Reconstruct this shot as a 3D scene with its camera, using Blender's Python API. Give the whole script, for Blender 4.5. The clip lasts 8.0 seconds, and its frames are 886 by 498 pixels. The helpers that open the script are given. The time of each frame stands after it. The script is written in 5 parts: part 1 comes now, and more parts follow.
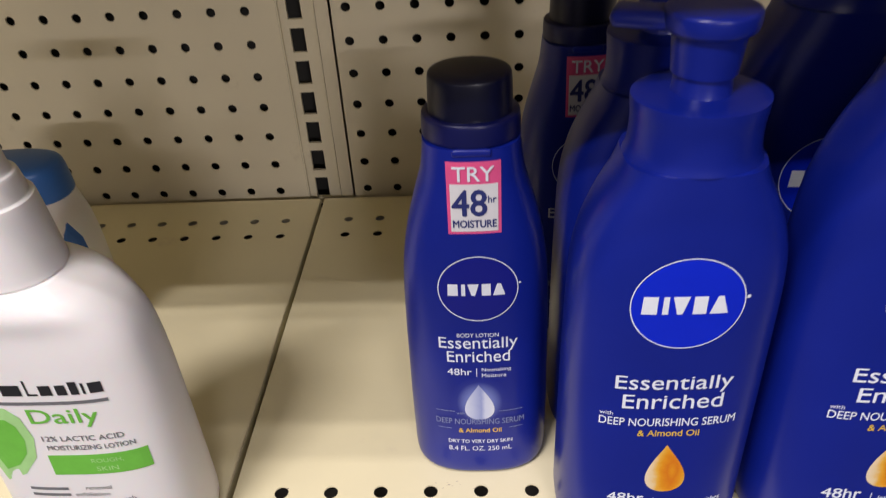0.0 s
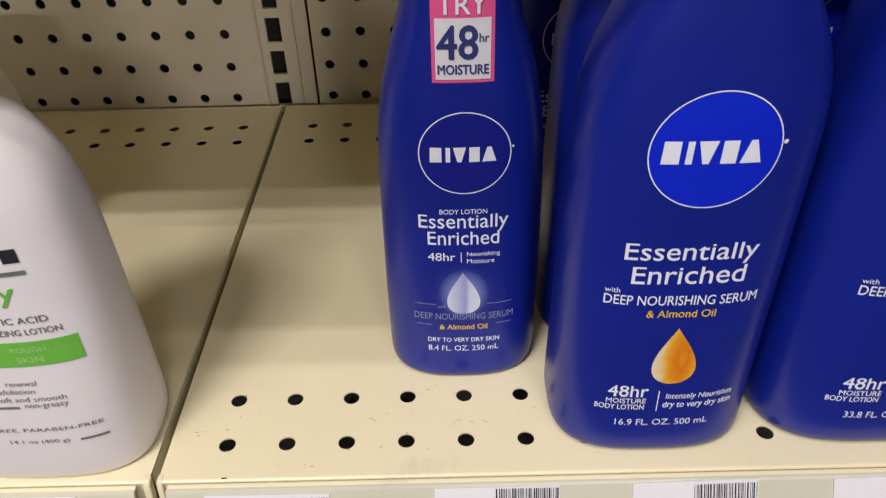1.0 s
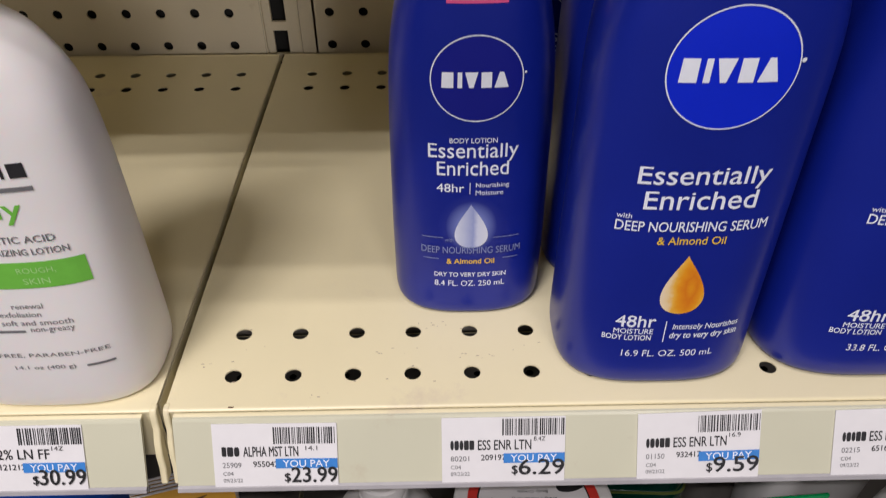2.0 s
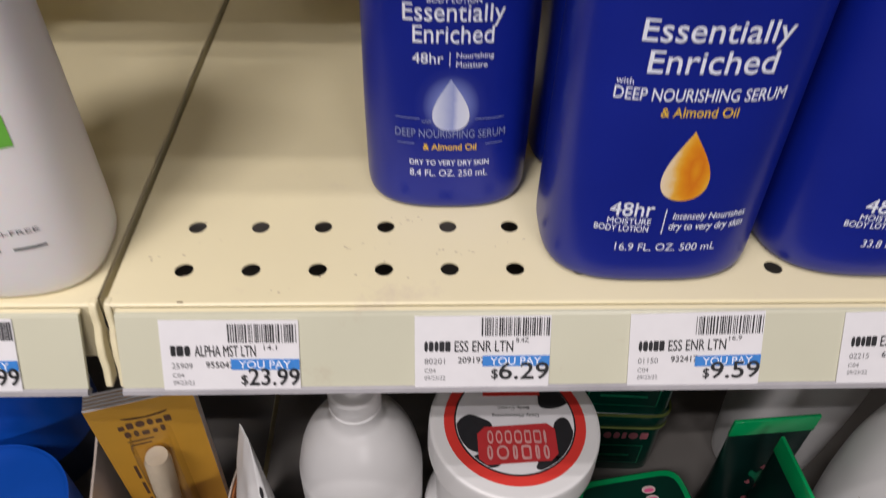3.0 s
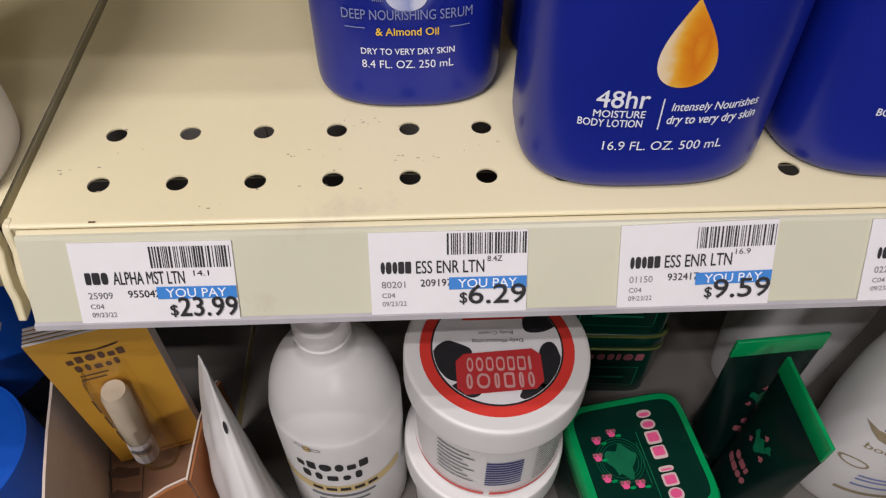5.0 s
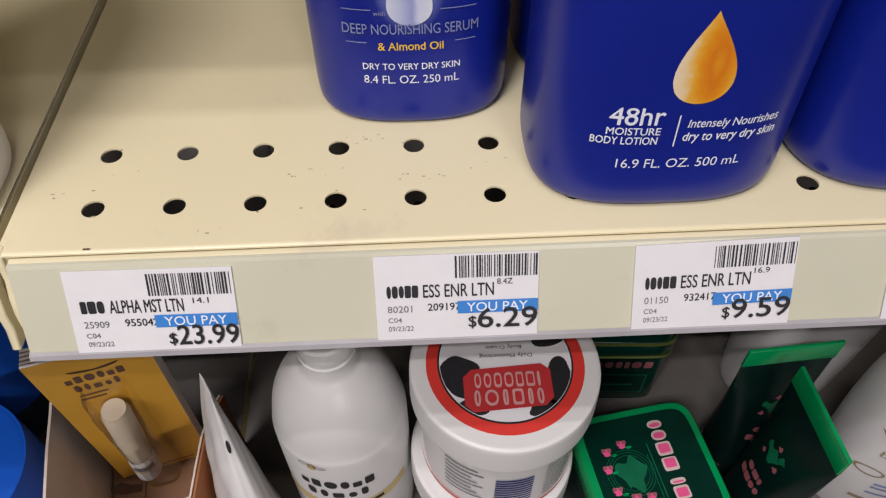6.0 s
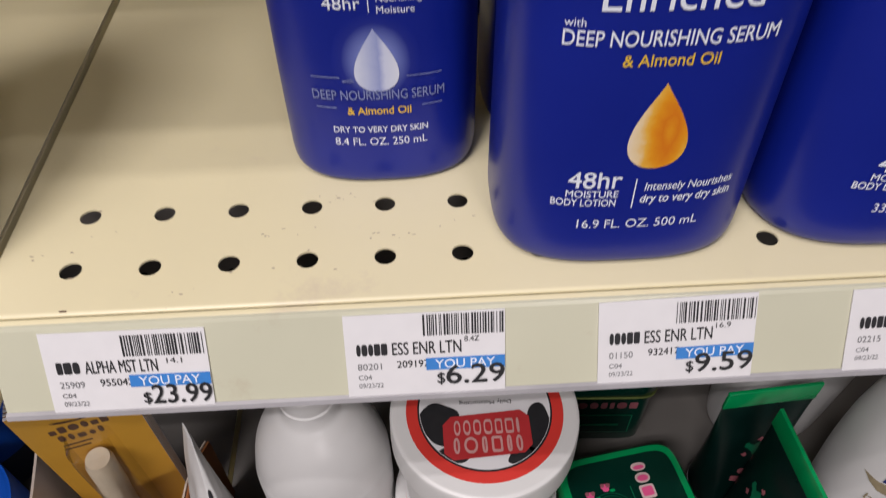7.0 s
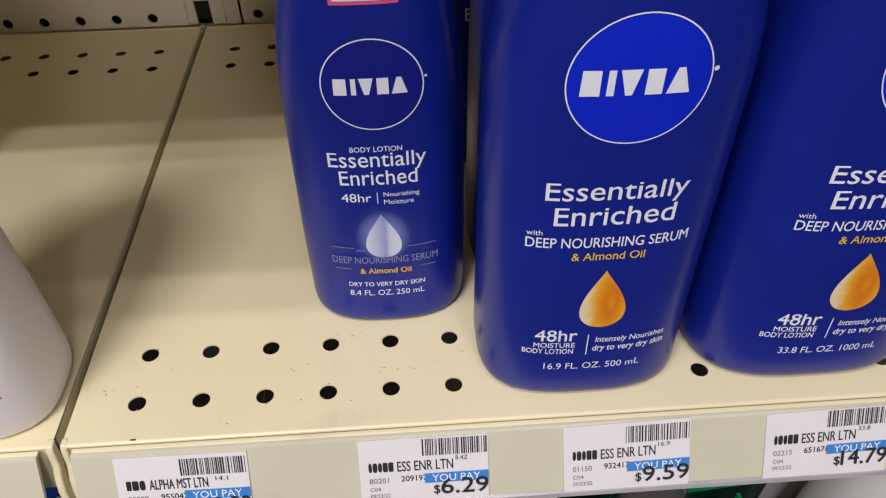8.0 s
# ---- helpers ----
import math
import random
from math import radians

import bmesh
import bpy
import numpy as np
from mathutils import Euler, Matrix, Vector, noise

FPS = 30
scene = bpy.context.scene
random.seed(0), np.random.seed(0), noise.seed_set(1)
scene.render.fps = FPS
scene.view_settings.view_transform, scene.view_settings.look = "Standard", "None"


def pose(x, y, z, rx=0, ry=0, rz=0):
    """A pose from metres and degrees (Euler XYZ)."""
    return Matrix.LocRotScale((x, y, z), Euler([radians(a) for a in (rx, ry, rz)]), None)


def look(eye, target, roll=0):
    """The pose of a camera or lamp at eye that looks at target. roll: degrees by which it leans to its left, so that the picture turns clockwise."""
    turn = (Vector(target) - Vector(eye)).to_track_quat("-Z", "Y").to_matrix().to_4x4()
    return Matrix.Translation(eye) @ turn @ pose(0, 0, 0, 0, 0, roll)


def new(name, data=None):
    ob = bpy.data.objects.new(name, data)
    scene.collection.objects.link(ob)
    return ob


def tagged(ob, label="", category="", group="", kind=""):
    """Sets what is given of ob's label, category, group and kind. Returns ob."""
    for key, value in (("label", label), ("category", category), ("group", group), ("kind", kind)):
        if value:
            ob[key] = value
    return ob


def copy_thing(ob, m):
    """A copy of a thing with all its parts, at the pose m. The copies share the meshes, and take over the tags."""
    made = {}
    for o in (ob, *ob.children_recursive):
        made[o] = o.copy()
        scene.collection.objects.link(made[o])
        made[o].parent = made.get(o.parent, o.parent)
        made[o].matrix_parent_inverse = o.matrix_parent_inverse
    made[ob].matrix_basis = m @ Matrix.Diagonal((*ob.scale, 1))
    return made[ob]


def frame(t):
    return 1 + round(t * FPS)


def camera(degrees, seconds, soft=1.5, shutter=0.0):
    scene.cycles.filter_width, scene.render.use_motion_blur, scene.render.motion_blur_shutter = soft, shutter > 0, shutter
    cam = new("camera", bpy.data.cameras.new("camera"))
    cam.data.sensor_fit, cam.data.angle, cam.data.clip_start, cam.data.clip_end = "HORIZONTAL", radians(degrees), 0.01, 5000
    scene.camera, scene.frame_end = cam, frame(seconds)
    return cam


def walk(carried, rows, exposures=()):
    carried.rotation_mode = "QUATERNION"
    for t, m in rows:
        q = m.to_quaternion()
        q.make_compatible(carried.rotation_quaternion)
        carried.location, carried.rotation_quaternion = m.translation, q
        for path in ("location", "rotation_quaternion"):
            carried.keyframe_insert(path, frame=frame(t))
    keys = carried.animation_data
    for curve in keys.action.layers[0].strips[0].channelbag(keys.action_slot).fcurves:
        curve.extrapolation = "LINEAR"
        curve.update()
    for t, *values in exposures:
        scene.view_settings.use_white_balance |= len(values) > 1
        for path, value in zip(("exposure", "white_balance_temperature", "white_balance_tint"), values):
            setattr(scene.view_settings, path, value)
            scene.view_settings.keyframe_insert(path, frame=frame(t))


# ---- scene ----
cam = camera(62.2, 8.0, soft=1.2, shutter=0.4)
PATH = [
    (0, (0.1038, -0.2105, 1.5101), (0.0547, 0.6119, 0.9434), -3.47),
    (0.2, (0.1016, -0.1996, 1.4955), (0.0588, 0.6133, 0.9147), -3.53),
    (0.5, (0.0964, -0.1869, 1.4608), (0.0774, 0.6162, 0.8652), -2.42),
    (1, (0.0944, -0.1981, 1.4548), (0.0923, 0.5945, 0.8452), -1.48),
    (1.2, (0.0930, -0.2029, 1.4572), (0.0943, 0.5867, 0.8436), -1.27),
    (2.3, (0.0845, -0.2086, 1.4325), (0.1021, 0.5544, 0.7863), 0.27),
    (2.5, (0.0850, -0.2079, 1.4289), (0.1049, 0.5474, 0.7739), 0.61),
    (3, (0.0895, -0.1998, 1.4016), (0.1230, 0.5226, 0.7110), 1.61),
    (3.5, (0.0990, -0.1941, 1.3725), (0.1432, 0.4877, 0.6423), 2.45),
    (4, (0.1047, -0.1876, 1.3704), (0.1541, 0.4688, 0.6176), 2.61),
    (4.5, (0.1054, -0.1791, 1.3712), (0.1521, 0.4628, 0.6058), 2.12),
    (4.7, (0.1053, -0.1784, 1.3708), (0.1448, 0.4673, 0.6082), 1.39),
    (5.8, (0.1013, -0.1630, 1.3693), (0.1287, 0.4738, 0.5987), -0.17),
    (6, (0.1029, -0.1630, 1.3691), (0.1318, 0.4772, 0.6014), -0.28),
    (6.5, (0.1061, -0.1622, 1.3723), (0.1355, 0.4891, 0.6140), -0.58),
    (7, (0.1131, -0.1604, 1.3797), (0.1442, 0.5095, 0.6379), -0.76),
    (7.2, (0.1127, -0.1610, 1.4006), (0.1483, 0.5212, 0.6703), -0.65),
    (7.5, (0.1144, -0.1673, 1.4369), (0.1494, 0.5301, 0.7210), -0.96),
    (8, (0.1139, -0.1758, 1.4475), (0.1532, 0.5414, 0.7517), -0.91),
]
walk(cam, [(t, look(eye, target, roll)) for t, eye, target, roll in PATH], [(0, 0.32), (0.5, 0.23), (1.2, 0.12), (2.5, 0.06), (8, 0.04)])

# ---- sizes ----
INCH = 0.0254
ZS = 1.2            # top of the main shelf
ZL = 0.895          # top of the shelf below
ZU = 1.536          # top of the shelf above
SEAM = -0.0265      # where two shelf bays meet
BACK = 0.3295       # face of the perforated back panel


# ---- world and lamps ----
world = bpy.data.worlds.new("store_world")
scene.world = world
world.use_nodes = True
world.node_tree.nodes["Background"].inputs[0].default_value = (0.9, 0.95, 1.0, 1)
world.node_tree.nodes["Background"].inputs[1].default_value = 0.0


def tube_lamp(x, y, length, power, wide=0.03):
    """One bare fluorescent tube under the ceiling, along the aisle."""
    data = bpy.data.lights.new("ceiling_light", "AREA")
    data.shape, data.size, data.size_y = "RECTANGLE", length, wide
    data.energy, data.color = power, (1.0, 0.93, 0.935)
    ob = new("ceiling_light", data)
    ob.matrix_world = look((x, y, 2.86), (x, y, 0))
    return tagged(ob, "white fluorescent ceiling tube along the aisle", "lamp", "ceiling lights")


# two twin-tube rows over the aisle, and a farther row beyond it
for lx, ly, length, power in ((-0.15, -0.400, 1.2, 6.5), (-0.15, -0.511, 1.2, 6.5), (-0.55, -0.980, 0.6, 14), (-0.55, -1.086, 0.6, 14)):
    tube_lamp(lx, ly, length, power)
for lx, power in ((1.35, 135), (-1.9, 20)):
    tube_lamp(lx, -4.4, 0.9, power, 0.2)


# ---- materials ----
def nodes_of(name):
    m = bpy.data.materials.new(name)
    m.use_nodes = True
    return m, m.node_tree.nodes, m.node_tree.links, m.node_tree.nodes["Principled BSDF"]


def mat(name, color, rough=0.5, metal=0.0, vary=0.06, scale=40.0, bump=0.0, bump_scale=600.0, coat=0.0, spec=0.5, dirt=None, dirt_scale=18.0, trans=0.0, sss=0.0, specks=None):
    m, n, l, p = nodes_of(name)
    p.inputs["Roughness"].default_value, p.inputs["Metallic"].default_value = rough, metal
    p.inputs["Specular IOR Level"].default_value = spec
    p.inputs["Coat Weight"].default_value, p.inputs["Coat Roughness"].default_value = coat, 0.12
    p.inputs["Transmission Weight"].default_value = trans
    if sss:
        p.inputs["Subsurface Weight"].default_value, p.inputs["Subsurface Scale"].default_value = sss, 0.004
    co = n.new("ShaderNodeTexCoord")
    big = n.new("ShaderNodeTexNoise")
    big.inputs["Scale"].default_value, big.inputs["Detail"].default_value = scale, 6
    l.new(co.outputs["Object"], big.inputs["Vector"])
    ramp = n.new("ShaderNodeValToRGB")
    ramp.color_ramp.elements[0].position, ramp.color_ramp.elements[1].position = 0.3, 0.7
    ramp.color_ramp.elements[0].color = (*[c * (1 - vary) for c in color], 1)
    ramp.color_ramp.elements[1].color = (*[min(1, c * (1 + vary)) for c in color], 1)
    l.new(big.outputs["Fac"], ramp.inputs["Fac"])
    out = ramp.outputs["Color"]
    if dirt:
        spots = n.new("ShaderNodeTexNoise")
        spots.inputs["Scale"].default_value, spots.inputs["Detail"].default_value, spots.inputs["Roughness"].default_value = dirt_scale, 9, 0.72
        l.new(co.outputs["Object"], spots.inputs["Vector"])
        cut = n.new("ShaderNodeValToRGB")
        cut.color_ramp.elements[0].position, cut.color_ramp.elements[1].position = 0.60, 0.74
        l.new(spots.outputs["Fac"], cut.inputs["Fac"])
        mix = n.new("ShaderNodeMix")
        mix.data_type = "RGBA"
        mix.inputs["B"].default_value = (*dirt, 1)
        l.new(cut.outputs["Color"], mix.inputs["Factor"])
        l.new(out, mix.inputs["A"])
        out = mix.outputs["Result"]
    if specks:
        dots, where = n.new("ShaderNodeTexNoise"), n.new("ShaderNodeTexNoise")
        dots.inputs["Scale"].default_value, dots.inputs["Detail"].default_value = 420, 3
        where.inputs["Scale"].default_value, where.inputs["Detail"].default_value = 22, 2
        l.new(co.outputs["Object"], dots.inputs["Vector"])
        l.new(co.outputs["Object"], where.inputs["Vector"])
        both = n.new("ShaderNodeMath")
        both.operation = "MULTIPLY"
        l.new(dots.outputs["Fac"], both.inputs[0])
        l.new(where.outputs["Fac"], both.inputs[1])
        cut2 = n.new("ShaderNodeValToRGB")
        cut2.color_ramp.elements[0].position, cut2.color_ramp.elements[1].position = 0.485, 0.56
        l.new(both.outputs[0], cut2.inputs["Fac"])
        mix2 = n.new("ShaderNodeMix")
        mix2.data_type = "RGBA"
        mix2.inputs["B"].default_value = (*specks, 1)
        l.new(cut2.outputs["Color"], mix2.inputs["Factor"])
        l.new(out, mix2.inputs["A"])
        out = mix2.outputs["Result"]
    l.new(out, p.inputs["Base Color"])
    rr = n.new("ShaderNodeMapRange")
    rr.inputs["To Min"].default_value, rr.inputs["To Max"].default_value = max(0.02, rough - 0.06), min(1, rough + 0.06)
    l.new(big.outputs["Fac"], rr.inputs["Value"])
    l.new(rr.outputs["Result"], p.inputs["Roughness"])
    if bump:
        fine = n.new("ShaderNodeTexNoise")
        fine.inputs["Scale"].default_value, fine.inputs["Detail"].default_value = bump_scale, 4
        l.new(co.outputs["Object"], fine.inputs["Vector"])
        b = n.new("ShaderNodeBump")
        b.inputs["Strength"].default_value, b.inputs["Distance"].default_value = bump, 0.0004
        l.new(fine.outputs["Fac"], b.inputs["Height"])
        l.new(b.outputs["Normal"], p.inputs["Normal"])
    return m


def ramp_mat(name, stops, rough, kind="LINEAR", turn=0.0, wobble=0.15, centre=(0.5, 0.5), spread=(2, 2)):
    """A print whose colours run across its own box."""
    m, n, l, p = nodes_of(name)
    p.inputs["Roughness"].default_value = rough
    co, mp, gr, rp = n.new("ShaderNodeTexCoord"), n.new("ShaderNodeMapping"), n.new("ShaderNodeTexGradient"), n.new("ShaderNodeValToRGB")
    gr.gradient_type = kind
    if kind == "SPHERICAL":
        mp.inputs["Location"].default_value, mp.inputs["Scale"].default_value = (-centre[0] * spread[0], 0, -centre[1] * spread[1]), (spread[0], 0, spread[1])
    else:
        mp.inputs["Rotation"].default_value = (0, turn, 0)
    ns = n.new("ShaderNodeTexNoise")
    ns.inputs["Scale"].default_value, ns.inputs["Detail"].default_value = 5, 5
    l.new(co.outputs["Generated"], ns.inputs["Vector"])
    l.new(co.outputs["Generated"], mp.inputs["Vector"])
    l.new(mp.outputs["Vector"], gr.inputs["Vector"])
    ad = n.new("ShaderNodeMath")
    ad.operation = "MULTIPLY_ADD"
    ad.inputs[1].default_value = wobble
    l.new(ns.outputs["Fac"], ad.inputs[0])
    l.new(gr.outputs["Fac"], ad.inputs[2])
    sb = n.new("ShaderNodeMath")
    sb.operation, sb.inputs[1].default_value = "SUBTRACT", wobble / 2
    l.new(ad.outputs[0], sb.inputs[0])
    els = rp.color_ramp.elements
    while len(els) < len(stops):
        els.new(0.5)
    for e, (pos, c) in zip(els, stops):
        e.position, e.color = pos, (*c, 1)
    l.new(sb.outputs[0], rp.inputs["Fac"])
    l.new(rp.outputs["Color"], p.inputs["Base Color"])
    return m


BLUE = (0.0050, 0.0155, 0.25)
M_BLUE = mat("blue_bottle_plastic", BLUE, 0.30, vary=0.05, scale=25, bump=0.04, bump_scale=900, spec=0.5)
M_NAVY = mat("dark_blue_cap_plastic", (0.003, 0.004, 0.026), 0.36, vary=0.08, scale=60, bump=0.04)
M_NAVY_RIM = mat("navy_cap_rim_plastic", (0.004, 0.006, 0.075), 0.34, vary=0.08, scale=60, bump=0.04)
M_BADGE = mat("bright_blue_print", (0.002, 0.020, 0.62), 0.33, vary=0.05, scale=30)
M_BADGE_D = mat("deep_blue_print", (0.003, 0.007, 0.24), 0.4, vary=0.05, scale=30)
M_INK_W = mat("white_ink", (0.82, 0.855, 0.94), 0.5, vary=0.03, scale=300)
M_INK_G = mat("grey_blue_ink", (0.22, 0.26, 0.48), 0.5, vary=0.06, scale=300)
M_INK_Y = mat("yellow_ink", (0.86, 0.56, 0.05), 0.5, vary=0.05, scale=300)
M_INK_K = mat("black_ink", (0.015, 0.015, 0.018), 0.55, vary=0.15, scale=300)
M_INK_GREY = mat("faded_grey_ink", (0.16, 0.16, 0.17), 0.6, vary=0.15, scale=300)
M_INK_N = mat("navy_ink", (0.02, 0.03, 0.17), 0.5, vary=0.05, scale=300)
M_PINK = mat("pink_sticker_print", (0.80, 0.10, 0.28), 0.4, vary=0.04, scale=100)
M_PINKISH = mat("pale_pink_ink", (0.66, 0.50, 0.48), 0.5, vary=0.05, scale=200)
M_DEEPRED = mat("deep_red_print", (0.50, 0.035, 0.04), 0.4, vary=0.06, scale=80)
M_ROSE = mat("rose_ink", (0.62, 0.33, 0.32), 0.5, vary=0.1, scale=200)
M_MUTED = mat("muted_pink_ink", (0.30, 0.09, 0.11), 0.5, vary=0.12, scale=200)
M_PAPER = mat("white_tag_paper", (0.745, 0.735, 0.755), 0.62, vary=0.025, scale=90, bump=0.05, bump_scale=1500)
M_BAND = mat("sky_blue_print", (0.04, 0.22, 0.62), 0.5, vary=0.05, scale=300)
M_GOLD = ramp_mat("golden_drop_print", [(0.0, (0.86, 0.72, 0.52)), (0.24, (0.84, 0.64, 0.36)), (0.40, (0.84, 0.46, 0.06)), (0.56, (0.80, 0.32, 0.012)), (0.80, (0.72, 0.20, 0.008)), (1.0, (0.78, 0.30, 0.012))], 0.4, kind="SPHERICAL", wobble=0.34, centre=(0.66, 0.45), spread=(1.55, 0.95))
M_MILK = ramp_mat("pale_drop_print", [(0.0, (0.68, 0.72, 0.86)), (0.4, (0.42, 0.47, 0.72)), (0.55, (0.32, 0.37, 0.66)), (0.7, (0.62, 0.66, 0.84)), (1.0, (0.74, 0.77, 0.88))], 0.4, wobble=0.15)
M_HALO = ramp_mat("drop_halo_print", [(0.0, BLUE), (0.22, (0.014, 0.024, 0.25)), (0.55, (0.16, 0.20, 0.52)), (1.0, (0.40, 0.44, 0.74))], 0.30, kind="SPHERICAL", wobble=0.03)
M_CREAM = mat("cream_enamel_steel", (0.775, 0.70, 0.465), 0.34, vary=0.03, scale=9, bump=0.10, bump_scale=500, dirt=(0.66, 0.57, 0.42), dirt_scale=14, specks=(0.48, 0.40, 0.30))
M_SCUFF = mat("grey_brown_scratch", (0.36, 0.29, 0.22), 0.6, vary=0.2, scale=300)
M_PANEL = mat("cream_panel_enamel", (0.72, 0.65, 0.49), 0.42, vary=0.05, scale=7, bump=0.12, bump_scale=400, dirt=(0.50, 0.42, 0.29), dirt_scale=9)
# taupe tone; its darkness also stands in for the lower bay's shade
M_TAUPE_SHADE = mat("taupe_shade_steel", (0.33, 0.305, 0.285), 0.45, vary=0.07, scale=9, bump=0.10, bump_scale=450, dirt=(0.20, 0.18, 0.16), dirt_scale=12)
# darker copy of the taupe, carrying the shade on the lower deck
M_TAUPE_DEEP_SHADE = mat("dark_taupe_shade_steel", (0.15, 0.14, 0.13), 0.5, vary=0.08, scale=9, bump=0.10, bump_scale=450, dirt=(0.10, 0.09, 0.08), dirt_scale=12)
M_RAIL = mat("pale_green_cream_rail", (0.585, 0.578, 0.445), 0.35, vary=0.03, scale=20, bump=0.05, dirt=(0.53, 0.49, 0.37), dirt_scale=30)
M_LIP = mat("clear_plastic_lip", (0.38, 0.37, 0.39), 0.18, vary=0.1, scale=60, coat=0.4)
# dark colour of the added sheets, standing in for shade inside peg holes
M_HOLE_SHADE = mat("hole_shade_dark", (0.03, 0.028, 0.025), 0.8, vary=0.2, scale=20)
M_WHITE = mat("white_bottle_plastic", (0.83, 0.80, 0.795), 0.38, vary=0.02, scale=20, bump=0.03, sss=0.15)
M_WHITE2 = mat("glossy_white_plastic", (0.72, 0.715, 0.71), 0.38, vary=0.02, scale=20, bump=0.03)
M_GREEN_INK = mat("leaf_green_ink", (0.16, 0.50, 0.06), 0.5, vary=0.05, scale=200)
M_GREEN_PALE = mat("pale_green_ink", (0.38, 0.66, 0.26), 0.5, vary=0.05, scale=200)
M_CERA = mat("mid_blue_cap_plastic", (0.03, 0.13, 0.42), 0.4, vary=0.06, scale=40)
M_RED = mat("red_print", (0.68, 0.045, 0.035), 0.4, vary=0.05, scale=80)
M_TIN = mat("green_tin_lacquer", (0.0, 0.026, 0.017), 0.22, vary=0.1, scale=60, coat=0.5)
M_TIN_B = mat("bright_green_tin_lacquer", (0.0, 0.30, 0.09), 0.25, vary=0.08, scale=60, coat=0.4)
M_TIN_M = mat("mid_green_print", (0.005, 0.13, 0.06), 0.3, vary=0.15, scale=150)
M_BRASS = mat("yellow_green_bead", (0.25, 0.30, 0.08), 0.3, metal=0.6, vary=0.1)
M_YCARD = mat("ochre_card", (0.62, 0.33, 0.035), 0.5, vary=0.05, scale=40)
M_BROWN = mat("brown_ink", (0.10, 0.05, 0.03), 0.6, vary=0.2, scale=200)
M_BOARD = mat("white_cardboard", (0.66, 0.565, 0.49), 0.75, vary=0.06, scale=50, bump=0.15)
M_ORANGE = mat("orange_printed_cardboard", (0.34, 0.12, 0.035), 0.6, vary=0.08, scale=50)
M_KRAFT = mat("brown_printed_cardboard", (0.28, 0.145, 0.08), 0.65, vary=0.12, scale=50)
M_BEIGE = mat("beige_band_print", (0.62, 0.48, 0.22), 0.5, vary=0.05, scale=100)
M_OLIVE = mat("dull_gold_ink", (0.32, 0.26, 0.16), 0.5, vary=0.1, scale=200)
M_TUB = mat("blue_tub_plastic", (0.006, 0.09, 0.52), 0.35, vary=0.08, scale=30)
M_TUB_D = mat("dark_blue_grey_label", (0.02, 0.03, 0.07), 0.45, vary=0.2, scale=60)
M_WALLP = mat("grey_wall_paint", (0.26, 0.25, 0.245), 0.7, vary=0.05, scale=3, bump=0.1, bump_scale=80)
M_CEIL = mat("white_ceiling_tile", (0.42, 0.41, 0.40), 0.85, vary=0.06, scale=6, bump=0.3, bump_scale=60)
M_FLOOR = mat("pale_vinyl_floor", (0.22, 0.21, 0.20), 0.35, vary=0.08, scale=4, bump=0.03)
M_BALM = mat("cream_balm_plastic", (0.68, 0.61, 0.50), 0.3, vary=0.08, scale=90)
M_TUBE = mat("black_green_tube_plastic", (0.001, 0.012, 0.010), 0.30, vary=0.15, scale=60, spec=0.4)


def clear_film(name):
    m, n, l, p = nodes_of(name)
    n.remove(p)
    see, shine, mix, edge = n.new("ShaderNodeBsdfTransparent"), n.new("ShaderNodeBsdfGlossy"), n.new("ShaderNodeMixShader"), n.new("ShaderNodeFresnel")
    see.inputs["Color"].default_value = (0.93, 0.91, 0.86, 1)
    shine.inputs["Roughness"].default_value = 0.16
    edge.inputs["IOR"].default_value = 1.75
    l.new(edge.outputs[0], mix.inputs[0])
    l.new(see.outputs[0], mix.inputs[1])
    l.new(shine.outputs[0], mix.inputs[2])
    l.new(mix.outputs[0], n["Material Output"].inputs["Surface"])
    return m


M_BLISTER = clear_film("clear_blister")


# ---- mesh helpers ----
def part(name, me, material, parent=None, label="", smooth=True):
    if isinstance(me, bmesh.types.BMesh):
        bm, me = me, bpy.data.meshes.new(name)
        bmesh.ops.recalc_face_normals(bm, faces=bm.faces)
        bm.to_mesh(me)
        bm.free()
    me.materials.append(material)
    if smooth:
        me.polygons.foreach_set("use_smooth", [True] * len(me.polygons))
        me.set_sharp_from_angle(angle=radians(38))
    ob = new(name, me)
    if parent:
        ob.parent = parent
    if label:
        ob["label"] = label
    return ob


def thing(name, at, label, category, group="", kind="", turn=0.0):
    ob = new(name)
    ob.empty_display_size = 0.01
    ob.matrix_basis = pose(*at, 0, 0, turn)
    return tagged(ob, label, category, group, kind)


def raw(name, verts, faces):
    me = bpy.data.meshes.new(name)
    me.from_pydata([tuple(v) for v in verts], [], faces)
    me.update()
    return me


def sheet(name, verts, faces):
    bm = bmesh.new()
    vs = [bm.verts.new(p) for p in verts]
    for q in faces:
        bm.faces.new([vs[i] for i in q])
    bmesh.ops.remove_doubles(bm, verts=bm.verts, dist=0.00001)
    me = bpy.data.meshes.new(name)
    bm.to_mesh(me)
    bm.free()
    return me


def box(x0, x1, y0, y1, z0, z1, bevel=0.0):
    bm = bmesh.new()
    bmesh.ops.create_cube(bm, size=1, matrix=Matrix.Translation(((x0 + x1) / 2, (y0 + y1) / 2, (z0 + z1) / 2)) @ Matrix.Diagonal((x1 - x0, y1 - y0, z1 - z0, 1)))
    if bevel:
        bmesh.ops.bevel(bm, geom=bm.edges[:], offset=bevel, segments=3, profile=0.5, affect="EDGES")
    return bm


